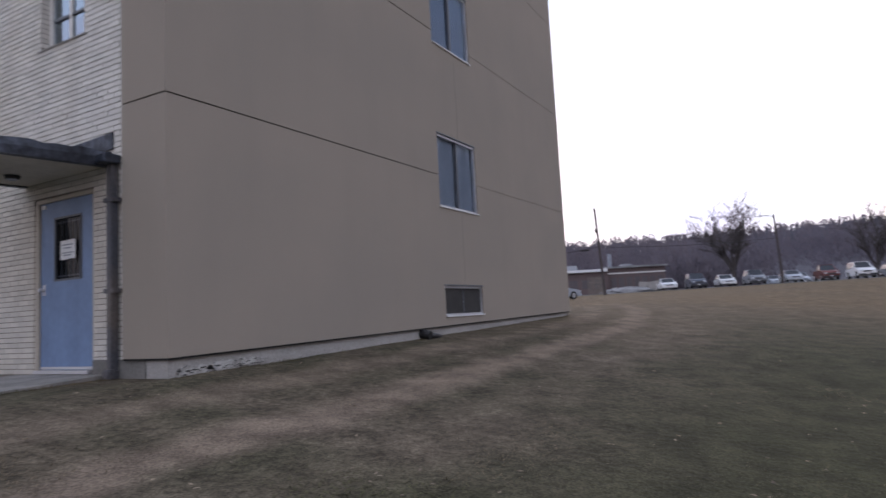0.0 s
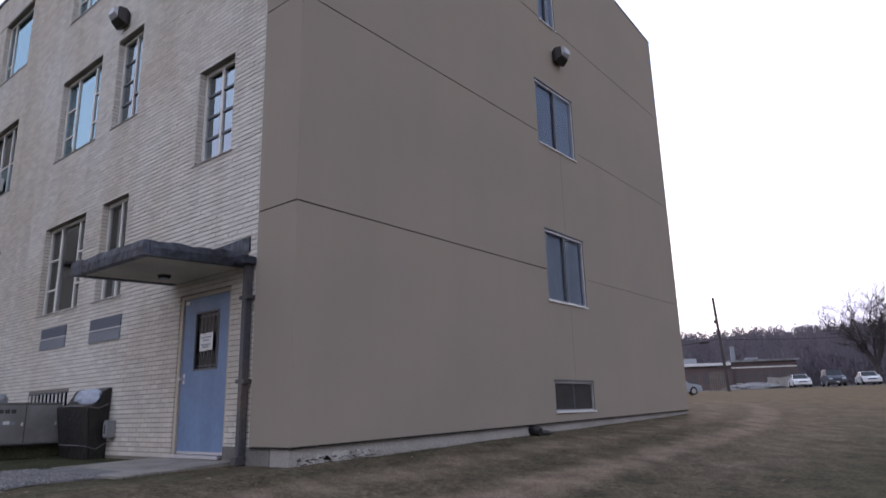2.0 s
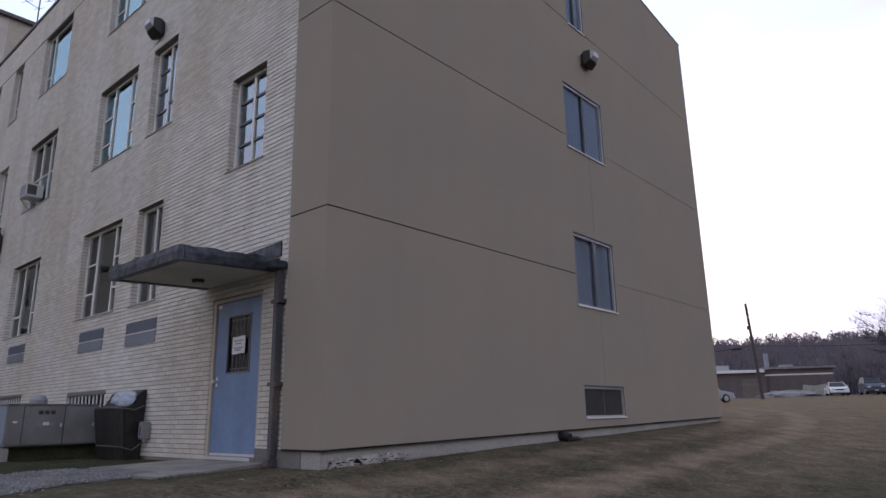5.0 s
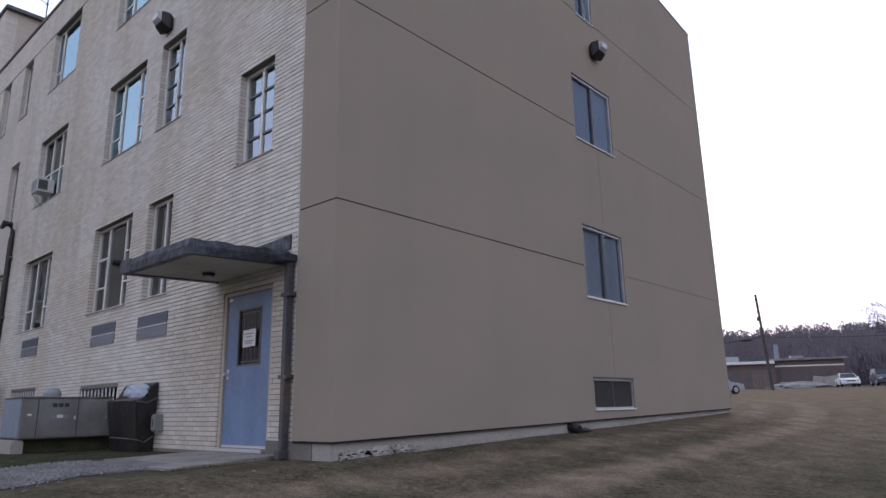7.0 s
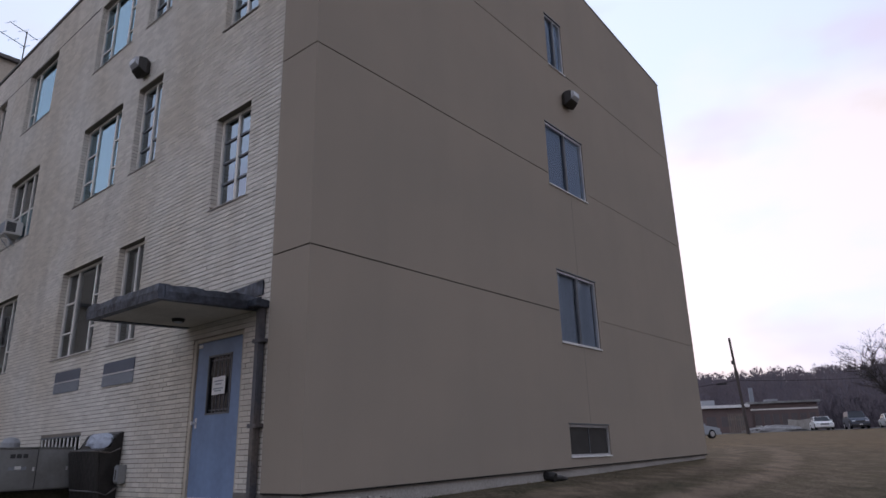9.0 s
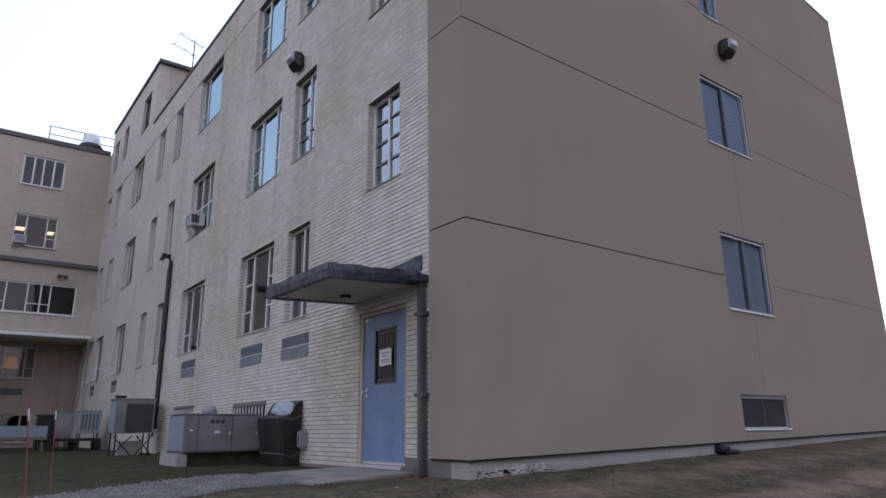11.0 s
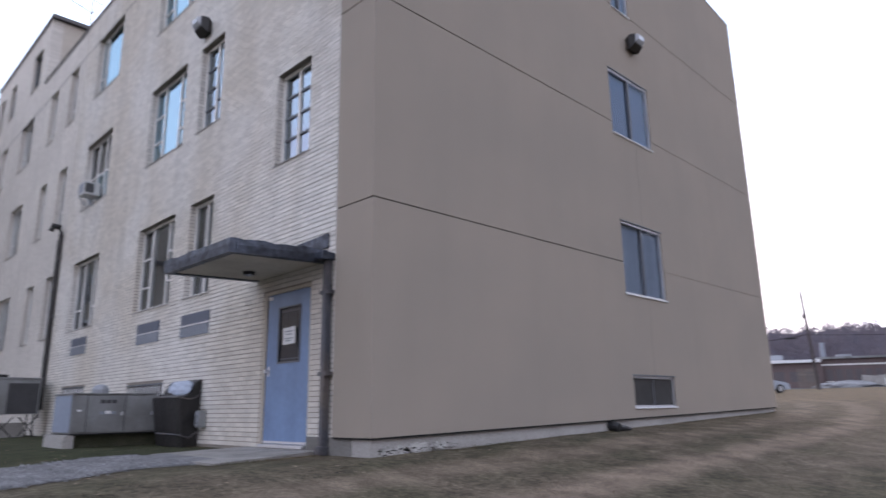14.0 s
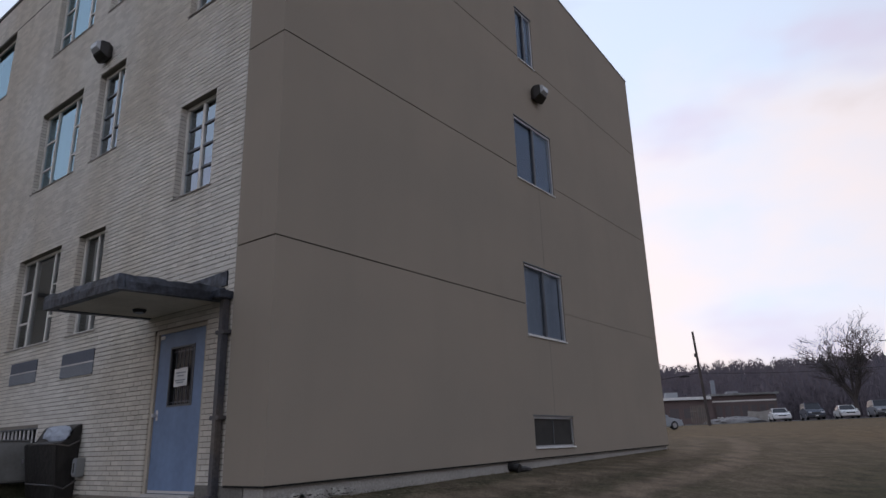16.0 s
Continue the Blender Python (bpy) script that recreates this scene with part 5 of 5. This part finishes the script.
# ---- wing canopy, roof things ----
porch = thing("wing_porch_roof", "thin white porch roof edge on the wing", "porch roof", kind="structure")
part("deck", box(-9.0, BX - 0.10, 25.15, WY - 0.003, 4.345, 4.47, 0.02), M_WHITE, porch)
part("post", tube([(-4.62, 25.3, -0.1), (-4.62, 25.3, 4.33)], 0.09, 12), M_WHITE, porch)
hood = thing("roof_ventilator", "domed aluminium ventilator on the wing roof edge", "ventilator")
part("curb", tube([(-0.82, 26.9, 13.06), (-0.82, 26.9, 13.55), (-0.82, 26.9, 13.66)], [0.50, 0.52, 0.44], 20), M_GREY_DARK, hood)
part("dome", tube([(-0.82, 26.9, 13.67), (-0.82, 26.9, 13.98), (-0.82, 26.9, 14.16), (-0.82, 26.9, 14.24)], [0.41, 0.38, 0.30, 0.12], 20), M_ALU, hood)
rail = thing("roof_railing", "thin grey metal railing on the wing roof", "railing")
for z in (13.80, 14.20):
    part("rail", tube([(-2.55, 26.9, z), (0.25, 26.9, z + 0.03)], 0.02, 6), M_GREY_DARK, rail)
for x in (-2.55, -1.15, 0.22):
    part("post", tube([(x, 26.9, 13.04), (x, 26.9, 14.22)], 0.02, 6), M_GREY_DARK, rail)
ant = thing("roof_antenna", "thin metal roof antenna with two long cross booms", "antenna")
part("mast", tube([(1.37, 18.9, 14.18), (1.37, 18.9, 15.95)], 0.022, 6), M_GREY_DARK, ant)
for p0, p1 in (((0.70, 18.55, 15.86), (1.80, 19.15, 15.92)), ((0.45, 18.45, 15.26), (1.42, 18.95, 15.32))):
    boom = part("boom", tube([p0, p1], 0.014, 6), M_GREY_DARK, ant)
    for k in (0.04, 0.5, 0.96):
        q = Vector(p0).lerp(Vector(p1), k)
        part("rod", tube([q + Vector((-0.11, 0.20, 0.012)), q + Vector((0.11, -0.20, 0.012))], 0.008, 5), M_GREY_DARK, boom)
part("base_plate", box(1.22, 1.52, 18.75, 19.05, 14.192, 14.36, 0.01), M_GREY_DARK, ant)


# ---- far things ----
def far(az, d):
    return -5.0 + d * math.cos(radians(az)), -6.3 + d * math.sin(radians(az))


def paint(name, colour):
    return mat(name, colour, 0.3, 0.04, 10, 1, 0.0, spec=0.6, metal=0.2)


PAINTS = {"white": paint("white_car_paint", (0.72, 0.73, 0.75)), "dark": paint("dark_blue_car_paint", (0.07, 0.085, 0.12)), "grey": paint("grey_car_paint", (0.20, 0.22, 0.25)), "red": paint("dark_red_car_paint", (0.14, 0.028, 0.024)), "silver": paint("silver_car_paint", (0.42, 0.46, 0.52))}


def car(colour, body, az, d, turn, label):
    """A parked car: x is its length with the front at +x, z up from the ground."""
    x, y = far(az, d)
    c = thing("parked_car" if body != "pickup" else "pickup_truck", label, "car" if body != "pickup" else "truck", "cars in the car park", at=pose(x, y, ground_z(x, y) + 0.02, 0, 0, turn))
    tall = {"sedan": 0.0, "suv": 0.30, "pickup": 0.28}[body]
    L, W = 2.25, 0.88
    low = [(-L, 0.35), (-L, 0.80 + tall * 0.6), (-L + 0.15, 0.92 + tall * 0.7), (0.85, 0.94 + tall * 0.7), (L - 0.25, 0.78 + tall * 0.7), (L, 0.62 + tall * 0.4), (L, 0.32), (L - 0.1, 0.24), (-L + 0.1, 0.24)]
    bm = bmesh.new()
    sides = []
    for s in (-1, 1):
        sides.append([bm.verts.new((px, s * W, pz)) for px, pz in low])
    for k in range(len(low)):
        j = (k + 1) % len(low)
        bm.faces.new((sides[0][k], sides[0][j], sides[1][j], sides[1][k]))
    bm.faces.new(sides[0][::-1])
    bm.faces.new(sides[1])
    bmesh.ops.bevel(bm, geom=list(bm.edges), offset=0.07, segments=2, affect="EDGES")
    part("body", bm, PAINTS[colour], c)
    base, top = 0.90 + tall * 0.7, 1.42 + tall * 1.3
    back, front = {"sedan": (-1.7, 0.95), "suv": (-2.15, 0.95), "pickup": (-0.7, 0.95)}[body]
    bm = bmesh.new()
    v = [bm.verts.new(p) for p in ((back, -W + 0.05, base), (front, -W + 0.05, base), (front, W - 0.05, base), (back, W - 0.05, base),
                                   (back + (0.5 if body == "sedan" else 0.15), -W + 0.22, top), (front - 0.75, -W + 0.22, top), (front - 0.75, W - 0.22, top), (back + (0.5 if body == "sedan" else 0.15), W - 0.22, top))]
    for f in ((0, 1, 5, 4), (1, 2, 6, 5), (2, 3, 7, 6), (3, 0, 4, 7), (4, 5, 6, 7)):
        bm.faces.new([v[i] for i in f])
    part("cabin_glass", bm, M_CARGLASS, c, "dark glass cabin")
    part("roof", box(back + 0.45, front - 0.70, -W + 0.20, W - 0.20, top - 0.02, top + 0.03, 0.015), PAINTS[colour], c)
    for s in (-1, 1):
        part("windscreen_pillar", tube([(front + 0.01, s * (W - 0.06), base), (front - 0.73, s * (W - 0.21), top)], 0.035, 6), PAINTS[colour], c)
        part("headlight", box(L - 0.04, L + 0.02, s * (W - 0.10), s * (W - 0.42), 0.58 + tall * 0.4, 0.72 + tall * 0.4, 0.015), M_HEADLIGHT, c)
        part("mirror", box(front - 0.35, front - 0.2, s * (W + 0.02), s * (W + 0.17), base + 0.02, base + 0.16, 0.02), PAINTS[colour], c)
    part("grille", box(L - 0.03, L + 0.015, -0.42, 0.42, 0.52 + tall * 0.35, 0.66 + tall * 0.4), M_GREY_DARK, c)
    part("bumper", box(L - 0.10, L + 0.06, -W + 0.03, W - 0.03, 0.28, 0.48, 0.03), M_GREY_DARK if body != "sedan" else PAINTS[colour], c)
    part("number_plate", box(L + 0.061, L + 0.07, -0.15, 0.15, 0.36, 0.46), M_WHITE, c)
    for wx in (-1.38, 1.38):
        for s in (-1, 1):
            r = 0.32 + tall * 0.2
            wheel = part("wheel", tube([(wx, s * (W - 0.20), r), (wx, s * (W + 0.03), r)], r, 16), M_TYRE, c, "black tyre")
            part("rim", tube([(wx, s * (W + 0.031), r), (wx, s * (W + 0.045), r)], r * 0.62, 12), M_ALU, wheel)
    return c


for colour, body, az, d, turn, label in (
        ("white", "sedan", 11.35, 86, 200, "white sedan parked facing the lawn"), ("dark", "suv", 9.15, 86, 200, "dark blue sport utility car parked facing the lawn"),
        ("white", "sedan", 6.97, 88, 198, "white sedan parked beside the bare tree"), ("grey", "suv", 4.85, 89, 198, "dark grey sport utility car in the car park"),
        ("silver", "sedan", 2.3, 90, 196, "pale silver sedan in the car park"), ("red", "pickup", -0.05, 90, 194, "dark red pickup in the car park"),
        ("white", "suv", -2.25, 86, 194, "white sport utility car in the car park"), ("grey", "sedan", -4.3, 90, 194, "grey sedan in the car park"),
        ("silver", "sedan", 3.5, 112, 200, "silver sedan in the back row of cars"), ("white", "suv", 0.1, 114, 200, "white van-like car in the back row"), ("silver", "suv", 1.7, 116, 200, "silver car in the back row"),
        ("silver", "sedan", 20.6, 55, 330, "silver-grey sedan half hidden by the end wall")):
    car(colour, body, az, d, turn, label)


def utility_pole(az, d, h, lean, bar):
    x, y = far(az, d)
    z = ground_z(x, y)
    p = thing("utility_pole", "weathered leaning wooden utility pole", "utility pole", "utility poles")
    top = (x + lean * 0.3, y + lean, z + h)
    part("shaft", tube([(x, y, z - 0.3), top], [0.16, 0.11], 10), M_BARK, p)
    part("fitting", box(top[0] - 0.12, top[0] + 0.12, top[1] - 0.12, top[1] + 0.12, z + h * 0.72, z + h * 0.76), M_GREY_DARK, p)
    if bar:
        part("arm", tube([(top[0], top[1], z + h - 0.2), (top[0], top[1] + 1.4, z + h)], 0.05, 6), M_GREY, p)
    return top, z


(p1, z1), (p2, z2) = utility_pole(16.3, 74, 9.6, 0.55, False), utility_pole(2.85, 84, 7.9, 0.3, True)


def wire(name, a, b, sag, r):
    pts = [Vector(a).lerp(Vector(b), k / 14) - Vector((0, 0, sag * 4 * (k / 14) * (1 - k / 14))) for k in range(15)]
    w = part(name, tube(pts, r, 5), M_BLACK)
    tagged(w, "thin black overhead cable between poles", "cable", "overhead cables")


wire("overhead_cable", (p1[0], p1[1], z1 + 5.3), (p2[0], p2[1], z2 + 5.2), 0.3, 0.03)
wx, wy = far(27, 75)
wire("overhead_cable", (p1[0], p1[1], z1 + 5.3), (wx, wy, z1 + 4.3), 0.25, 0.03)
wx, wy = far(17.7, 72)
splice = thing("cable_splice", "dark splice box on the overhead cable", "cable box")
part("case", box(wx - 0.1, wx + 0.1, wy - 0.5, wy + 0.5, z1 + 4.72, z1 + 4.88, 0.03), M_BLACK, splice)


def far_building():
    b = thing("red_brick_hall", "low red-brick hall with a flat pale-edged roof", "building")
    x, y = far(15.6, 108)
    z = ground_z(x, y)
    m = pose(x, y, z, 0, 0, 15.6 + 10)
    b.matrix_basis = m
    part("wall", box(0, 14, -8.2, 0.8, -0.6, 4.05), M_REDBRICK, b)
    part("wall", box(-1.0, 14, 0.81, 9.5, -0.6, 3.6), M_REDBRICK, b)
    part("roof", box(-0.4, 14.4, -8.6, 0.9, 4.051, 4.35), M_GREY, b, "pale roof edge")
    part("roof", box(-1.5, 14.4, 0.91, 9.9, 3.601, 4.0), M_WHITE, b, "bright flat roof edge")
    part("band", box(-0.06, -0.002, -8.2, 0.8, 3.15, 3.35), M_FRAME, b)
    for k in range(7):
        w = part("window", box(-0.05, -0.002, -7.8 + k * 1.2, -7.0 + k * 1.2, 1.0, 2.6), M_HALL_WINDOW, b)
        part("sill", box(-0.12, -0.055, -7.85 + k * 1.2, -6.95 + k * 1.2, 0.9, 0.99), M_FRAME, w)
    for k in range(4):
        part("window", box(-1.05, -1.002, 1.6 + k * 2.0, 2.9 + k * 2.0, 1.0, 2.4), M_HALL_WINDOW, b)
    part("chimney", box(3.0, 3.5, -0.6, -0.05, 4.36, 6.6), M_LOUVER, b, "grey square chimney")
    part("roof_box", box(4.0, 6.0, -4.0, -2.4, 4.36, 4.9), M_GREY_PALE, b)
    part("roof_box", box(3.0, 5.0, 5.0, 6.8, 4.01, 5.0), M_GREY_PALE, b)
    for az, tilt in ((13.1, 6), (12.3, -8)):
        sx, sy = far(az, 93)
        p = thing("precast_barrier", "pale upright concrete barrier beside the gravel mound", "barrier", "concrete barriers", at=pose(sx, sy, ground_z(sx, sy) - 0.05, tilt, 0, 20))
        part("panel", box(0, 0.2, -0.75, 0.75, 0, 1.35, 0.03), M_CONCRETE, p)
    fx, fy = far(16.9, 84)
    f = thing("picket_fence", "pale slatted fence near the hall", "fence")
    for k in range(9):
        part("slat", box(fx - 0.03, fx, fy - 0.95 + k * 0.24, fy - 0.83 + k * 0.24, ground_z(fx, fy) - 0.1, ground_z(fx, fy) + 2.2), M_TIMBER, f)
    part("rail", box(fx + 0.001, fx + 0.08, fy - 1.0, fy + 1.2, ground_z(fx, fy) + 1.5, ground_z(fx, fy) + 1.6), M_TIMBER, f)
    px, py = far(14.6, 90)
    bm = bmesh.new()
    bmesh.ops.create_icosphere(bm, subdivisions=3, radius=1.0)
    for v in bm.verts:
        k = 1 + 0.3 * noise.noise(v.co * 2)
        v.co = Vector((px + 2.0 * v.co.x * k, py + 3.6 * v.co.y * k, ground_z(px, py) + 0.75 * v.co.z * k))
    tagged(part("soil_mound", bm, M_GRAVEL), "grey gravel mound at the edge of the car park", "mound")


far_building()


def bare_tree(name, x, y, height, width, seed, label, limbs=6):
    """A tapered trunk that forks into rising limbs, each with side branches all along it and fine twigs at their ends."""
    rng = random.Random(seed)
    t = thing(name, label, "tree", "bare trees")
    z = ground_z(x, y)
    trunk, crown = bmesh.new(), bmesh.new()
    segs, sides = (6, 7, 5, 4, 3), (8, 6, 4, 3, 3)

    def grow(bm_to, p, d, length, r, level):
        pts, rad = [p], [r]
        n = segs[level]
        for i in range(n):
            d = (d + Vector((rng.gauss(0, 0.10), rng.gauss(0, 0.10), rng.gauss(0.05 if level < 2 else -0.02, 0.08)))).normalized()
            p = p + d * length / n
            pts.append(p)
            rad.append(max(r * (1 - 0.68 * (i + 1) / n), 0.017))
        add_tube(bm_to, pts, rad, sides[level], cap=False)
        if level == 4:
            return
        for i in range((0, 2, 2, 1)[level], n + 1):
            for rep in range(2 if level < 3 or i % 2 else 1):
                a = rng.random() * 6.283
                side = Vector((math.cos(a), math.sin(a), 0.15))
                nd = (d + side * (0.75 + 0.5 * rng.random())).normalized()
                grow(crown, pts[i], nd, length * (0.30 + 0.22 * rng.random()) * (0.75 + 0.4 * i / n), max(rad[i] * 0.65, 0.014), level + 1)

    base = Vector((x, y, z - 0.3))
    fork = base + Vector((0, 0.15, height * 0.22 + 0.3))
    add_tube(trunk, [base, base.lerp(fork, 0.15), base.lerp(fork, 0.6), fork], [height * 0.042, height * 0.033, height * 0.028, height * 0.025], 10)
    for k in range(limbs):
        a = 6.283 * (k + 0.4 * rng.random()) / limbs
        up = 0.95 + 0.8 * rng.random() if k else 3.0
        d = Vector((math.cos(a), math.sin(a), up)).normalized()
        grow(crown, fork - Vector((0, 0, height * 0.03 * (k % 3))), d, height * (0.50 + 0.12 * rng.random()), height * 0.019, 1)
    tall = sorted(v.co.z for v in crown.verts)[int(len(crown.verts) * 0.985)] - z
    wide = 2.0 * sorted(math.hypot(v.co.x - x, v.co.y - y) for v in crown.verts)[int(len(crown.verts) * 0.93)]
    for bm in (trunk, crown):
        for v in bm.verts:
            v.co = Vector((x + (v.co.x - x) * width / wide, y + (v.co.y - y) * width / wide, z + (v.co.z - z) * height / tall))
    part("trunk", trunk, M_BARK, t)
    part("crown", crown, M_BRANCH, t, "spreading bare branches and twigs")
    return t


tx, ty = far(6.2, 96)
bare_tree("bare_tree", tx, ty, 11.0, 8.8, 11, "large bare spreading tree at the car park edge", 7)
tx, ty = far(-3.4, 130)
bare_tree("bare_tree", tx, ty, 12.6, 8.6, 5, "bare tall tree before the dark woods", 6)


def hill():
    verts, faces = [], []
    az = np.linspace(-40, 50, 46)
    rows = ((150, 0.0), (200, 6.0), (260, 13.5), (330, 22.0), (420, 23.5), (520, 14.0))
    for a in az:
        for d, h in rows:
            x, y = far(a, d)
            bumpy = 1 + 0.12 * noise.noise(Vector((a * 0.12, d * 0.01, 2)))
            verts.append((x, y, 2.0 + h * bumpy))
    for i in range(45):
        for j in range(5):
            faces.append((i * 6 + j, i * 6 + j + 1, (i + 1) * 6 + j + 1, (i + 1) * 6 + j))
    me = bpy.data.meshes.new("hill")
    me.from_pydata(verts, [], faces)
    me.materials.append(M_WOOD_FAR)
    me.shade_smooth()
    tagged(new("hill", me), "low wooded hill in the distance", "hill", kind="structure")
    rng = np.random.default_rng(3)
    tw_v, tw_f, co_v, co_f = [], [], [], []
    for k in range(4600):
        a = -34 + 78 * rng.random()
        d = 165 + 185 * rng.random() ** 0.6
        if k > 4500:
            a, d = 4 + 9 * rng.random(), 122 + 35 * rng.random()
        elif d < 215 and 6 < a < 30 and rng.random() < 0.6:
            continue
        x, y = far(a, d)
        h0 = float(np.interp(d, [r[0] for r in rows], [r[1] for r in rows])) + 1.5
        h = 5.6 + 5.0 * rng.random() ** 2
        if d > 250 and rng.random() < (0.08 if a > 4 else 0.3):
            h *= 1.1
            r = 1.5 + 1.2 * rng.random()
            for s in range(5):
                zb, zt, rr = h0 + h * (0.05 + 0.17 * s), h0 + h * (0.42 + 0.15 * s), r * (1 - 0.18 * s)
                i = len(co_v)
                co_v += [(x + rr * (0.7 + 0.5 * rng.random()) * math.cos(q), y + rr * (0.7 + 0.5 * rng.random()) * math.sin(q), zb + 0.6 * (rng.random() - 0.5)) for q in [m * 0.898 for m in range(7)]] + [(x + 0.2 * rng.normal(), y, zt)]
                co_f += [(i + m, i + (m + 1) % 7, i + 7) for m in range(7)]
        else:
            wide, mid = 1.6 + 1.3 * rng.random(), h * (0.50 + 0.12 * rng.random())
            for s in range(80):
                q, u, e = rng.random() * 6.28, rng.random() ** 0.5, 2 * rng.random() - 1
                r = wide * u * math.sqrt(max(0.0, 1 - e * e))
                bx, by, bz = x + r * math.cos(q), y + r * math.sin(q), h0 + mid + (h - mid) * e
                i, w, g = len(tw_v), 0.10 + 0.16 * rng.random(), rng.random() * 6.28
                run = 0.5 + 0.7 * rng.random()
                tw_v += [(bx - w * math.sin(g), by + w * math.cos(g), bz), (bx + w * math.sin(g), by - w * math.cos(g), bz), (bx + 0.1 * run * math.cos(q), by + 0.1 * run * math.sin(q), bz + run)]
                tw_f.append((i, i + 1, i + 2))
    # nearer belt of tall woods south of the lawn, mirrored in the end wall's windows
    # and an unseen one added west of the court to cut low sky light, mirrored in the long wall's windows
    for k in range(1300):
        if k < 700:
            a, d = -16 - 60 * rng.random(), 75 + 30 * rng.random()
        else:
            a, d = 165 + 75 * rng.random(), 50 + 22 * rng.random()
        x, y = far(a, d)
        h0, h = ground_z(x, y), 17 + 9 * rng.random() if k < 700 else 10 + 5 * rng.random()
        for s in range(3):
            zb, zt, rr = h0 + h * (0.10 + 0.26 * s), h0 + h * (0.55 + 0.22 * s), (3.2 - 0.8 * s) * (0.8 + 0.4 * rng.random())
            i = len(co_v)
            co_v += [(x + rr * (0.7 + 0.5 * rng.random()) * math.cos(q), y + rr * (0.7 + 0.5 * rng.random()) * math.sin(q), zb + 0.8 * (rng.random() - 0.5)) for q in [m * 0.898 for m in range(7)]] + [(x + 0.3 * rng.normal(), y, zt)]
            co_f += [(i + m, i + (m + 1) % 7, i + 7) for m in range(7)]
    for name, v, f, m, label in (("far_woods", tw_v, tw_f, M_TWIG, "far bare deciduous woods on the hill"), ("far_conifers", co_v, co_f, M_CONIFER, "far dark conifers among the woods, with an added unseen west belt")):
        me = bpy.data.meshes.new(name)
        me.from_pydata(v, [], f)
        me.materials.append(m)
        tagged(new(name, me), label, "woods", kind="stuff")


hill()


# ---- bricks of the long wall ----
def bricks():
    verts, faces = [], []
    pieces = []
    rng = random.Random(21)
    course, length, joint = 0.0677, 0.213, 0.0115
    z, row = 0.0, 0
    while z < 11.60:
        z1 = min(z + course - joint, 11.615)
        free = [(RETURN + 0.004, NEAR_END - 0.002)]
        for o in BRICK_OPEN:
            if o[2] < z1 - 0.012 and o[3] > z + 0.012:
                free = [s for a, b in free for s in ((a, min(b, o[0])), (max(a, o[1]), b)) if s[1] - s[0] > 0.02]
        y = RETURN + 0.004 - (length / 2 if row % 2 else 0)
        while y < NEAR_END:
            for a, b in free:
                y0, y1 = max(a, y), min(b, y + length - 0.006)
                if y1 - y0 > 0.025:
                    pieces.append((y0, y1, z, z1, 0.0025 * rng.random()))
            y += length
        z += course
        row += 1
    near = [p for p in pieces if p[1] < 3.45 and p[2] < 2.05][:300]
    chosen = set(near)

    def brick(y0, y1, z0, z1, out):
        x0, x1 = BX - out, BX + 0.012
        return [(x0, y0, z0), (x0, y1, z0), (x0, y1, z1), (x0, y0, z1), (x1, y0, z0), (x1, y1, z0), (x1, y1, z1), (x1, y0, z1)]

    quads = [(0, 3, 2, 1), (0, 1, 5, 4), (1, 2, 6, 5), (2, 3, 7, 6), (3, 0, 4, 7)]
    for p in pieces:
        if p in chosen:
            continue
        i = len(verts)
        verts += brick(*p)
        faces += [tuple(i + k for k in q) for q in quads]
    # brick ends in the deep jambs that face the corner
    for w in MAIN_WINDOWS + [("door", *DOOR, 0)]:
        y1, z0, z1 = w[2], w[3], w[4]
        if y1 > NEAR_END:
            continue
        k = 0
        z = math.ceil(z0 / course) * course
        while z + course - joint < z1:
            i = len(verts)
            x0, x1, ya, yb = BX + 0.004, BX + 0.108, y1 - 0.008, y1 + 0.02
            verts += [(x0, ya, z), (x1, ya, z), (x1, ya, z + course - joint), (x0, ya, z + course - joint), (x0, yb, z), (x1, yb, z), (x1, yb, z + course - joint), (x0, yb, z + course - joint)]
            faces += [tuple(i + k2 for k2 in q) for q in ((0, 1, 2, 3), (0, 4, 5, 1), (3, 2, 6, 7), (0, 3, 7, 4))]
            z += course
    me = bpy.data.meshes.new("brickwork")
    me.from_pydata(verts, [], faces)
    me.materials.append(M_BRICK)
    ob = new("brickwork", me)
    ob.parent = wall_west
    tagged(ob, kind="stuff")
    shared = {}
    for y0, y1, z0, z1, out in near:
        key = round(y1 - y0, 3)
        if key not in shared:
            me = bpy.data.meshes.new("brick")
            me.from_pydata(brick(0, y1 - y0, 0, z1 - z0, 0.0), [], quads)
            me.transform(Matrix.Translation((-BX, 0, 0)))
            me.materials.append(M_BRICK_ONE)
            shared[key] = me
        b = new("brick", shared[key])
        b.parent = wall_west
        b.location = (BX - out, y0, z0)


bricks()
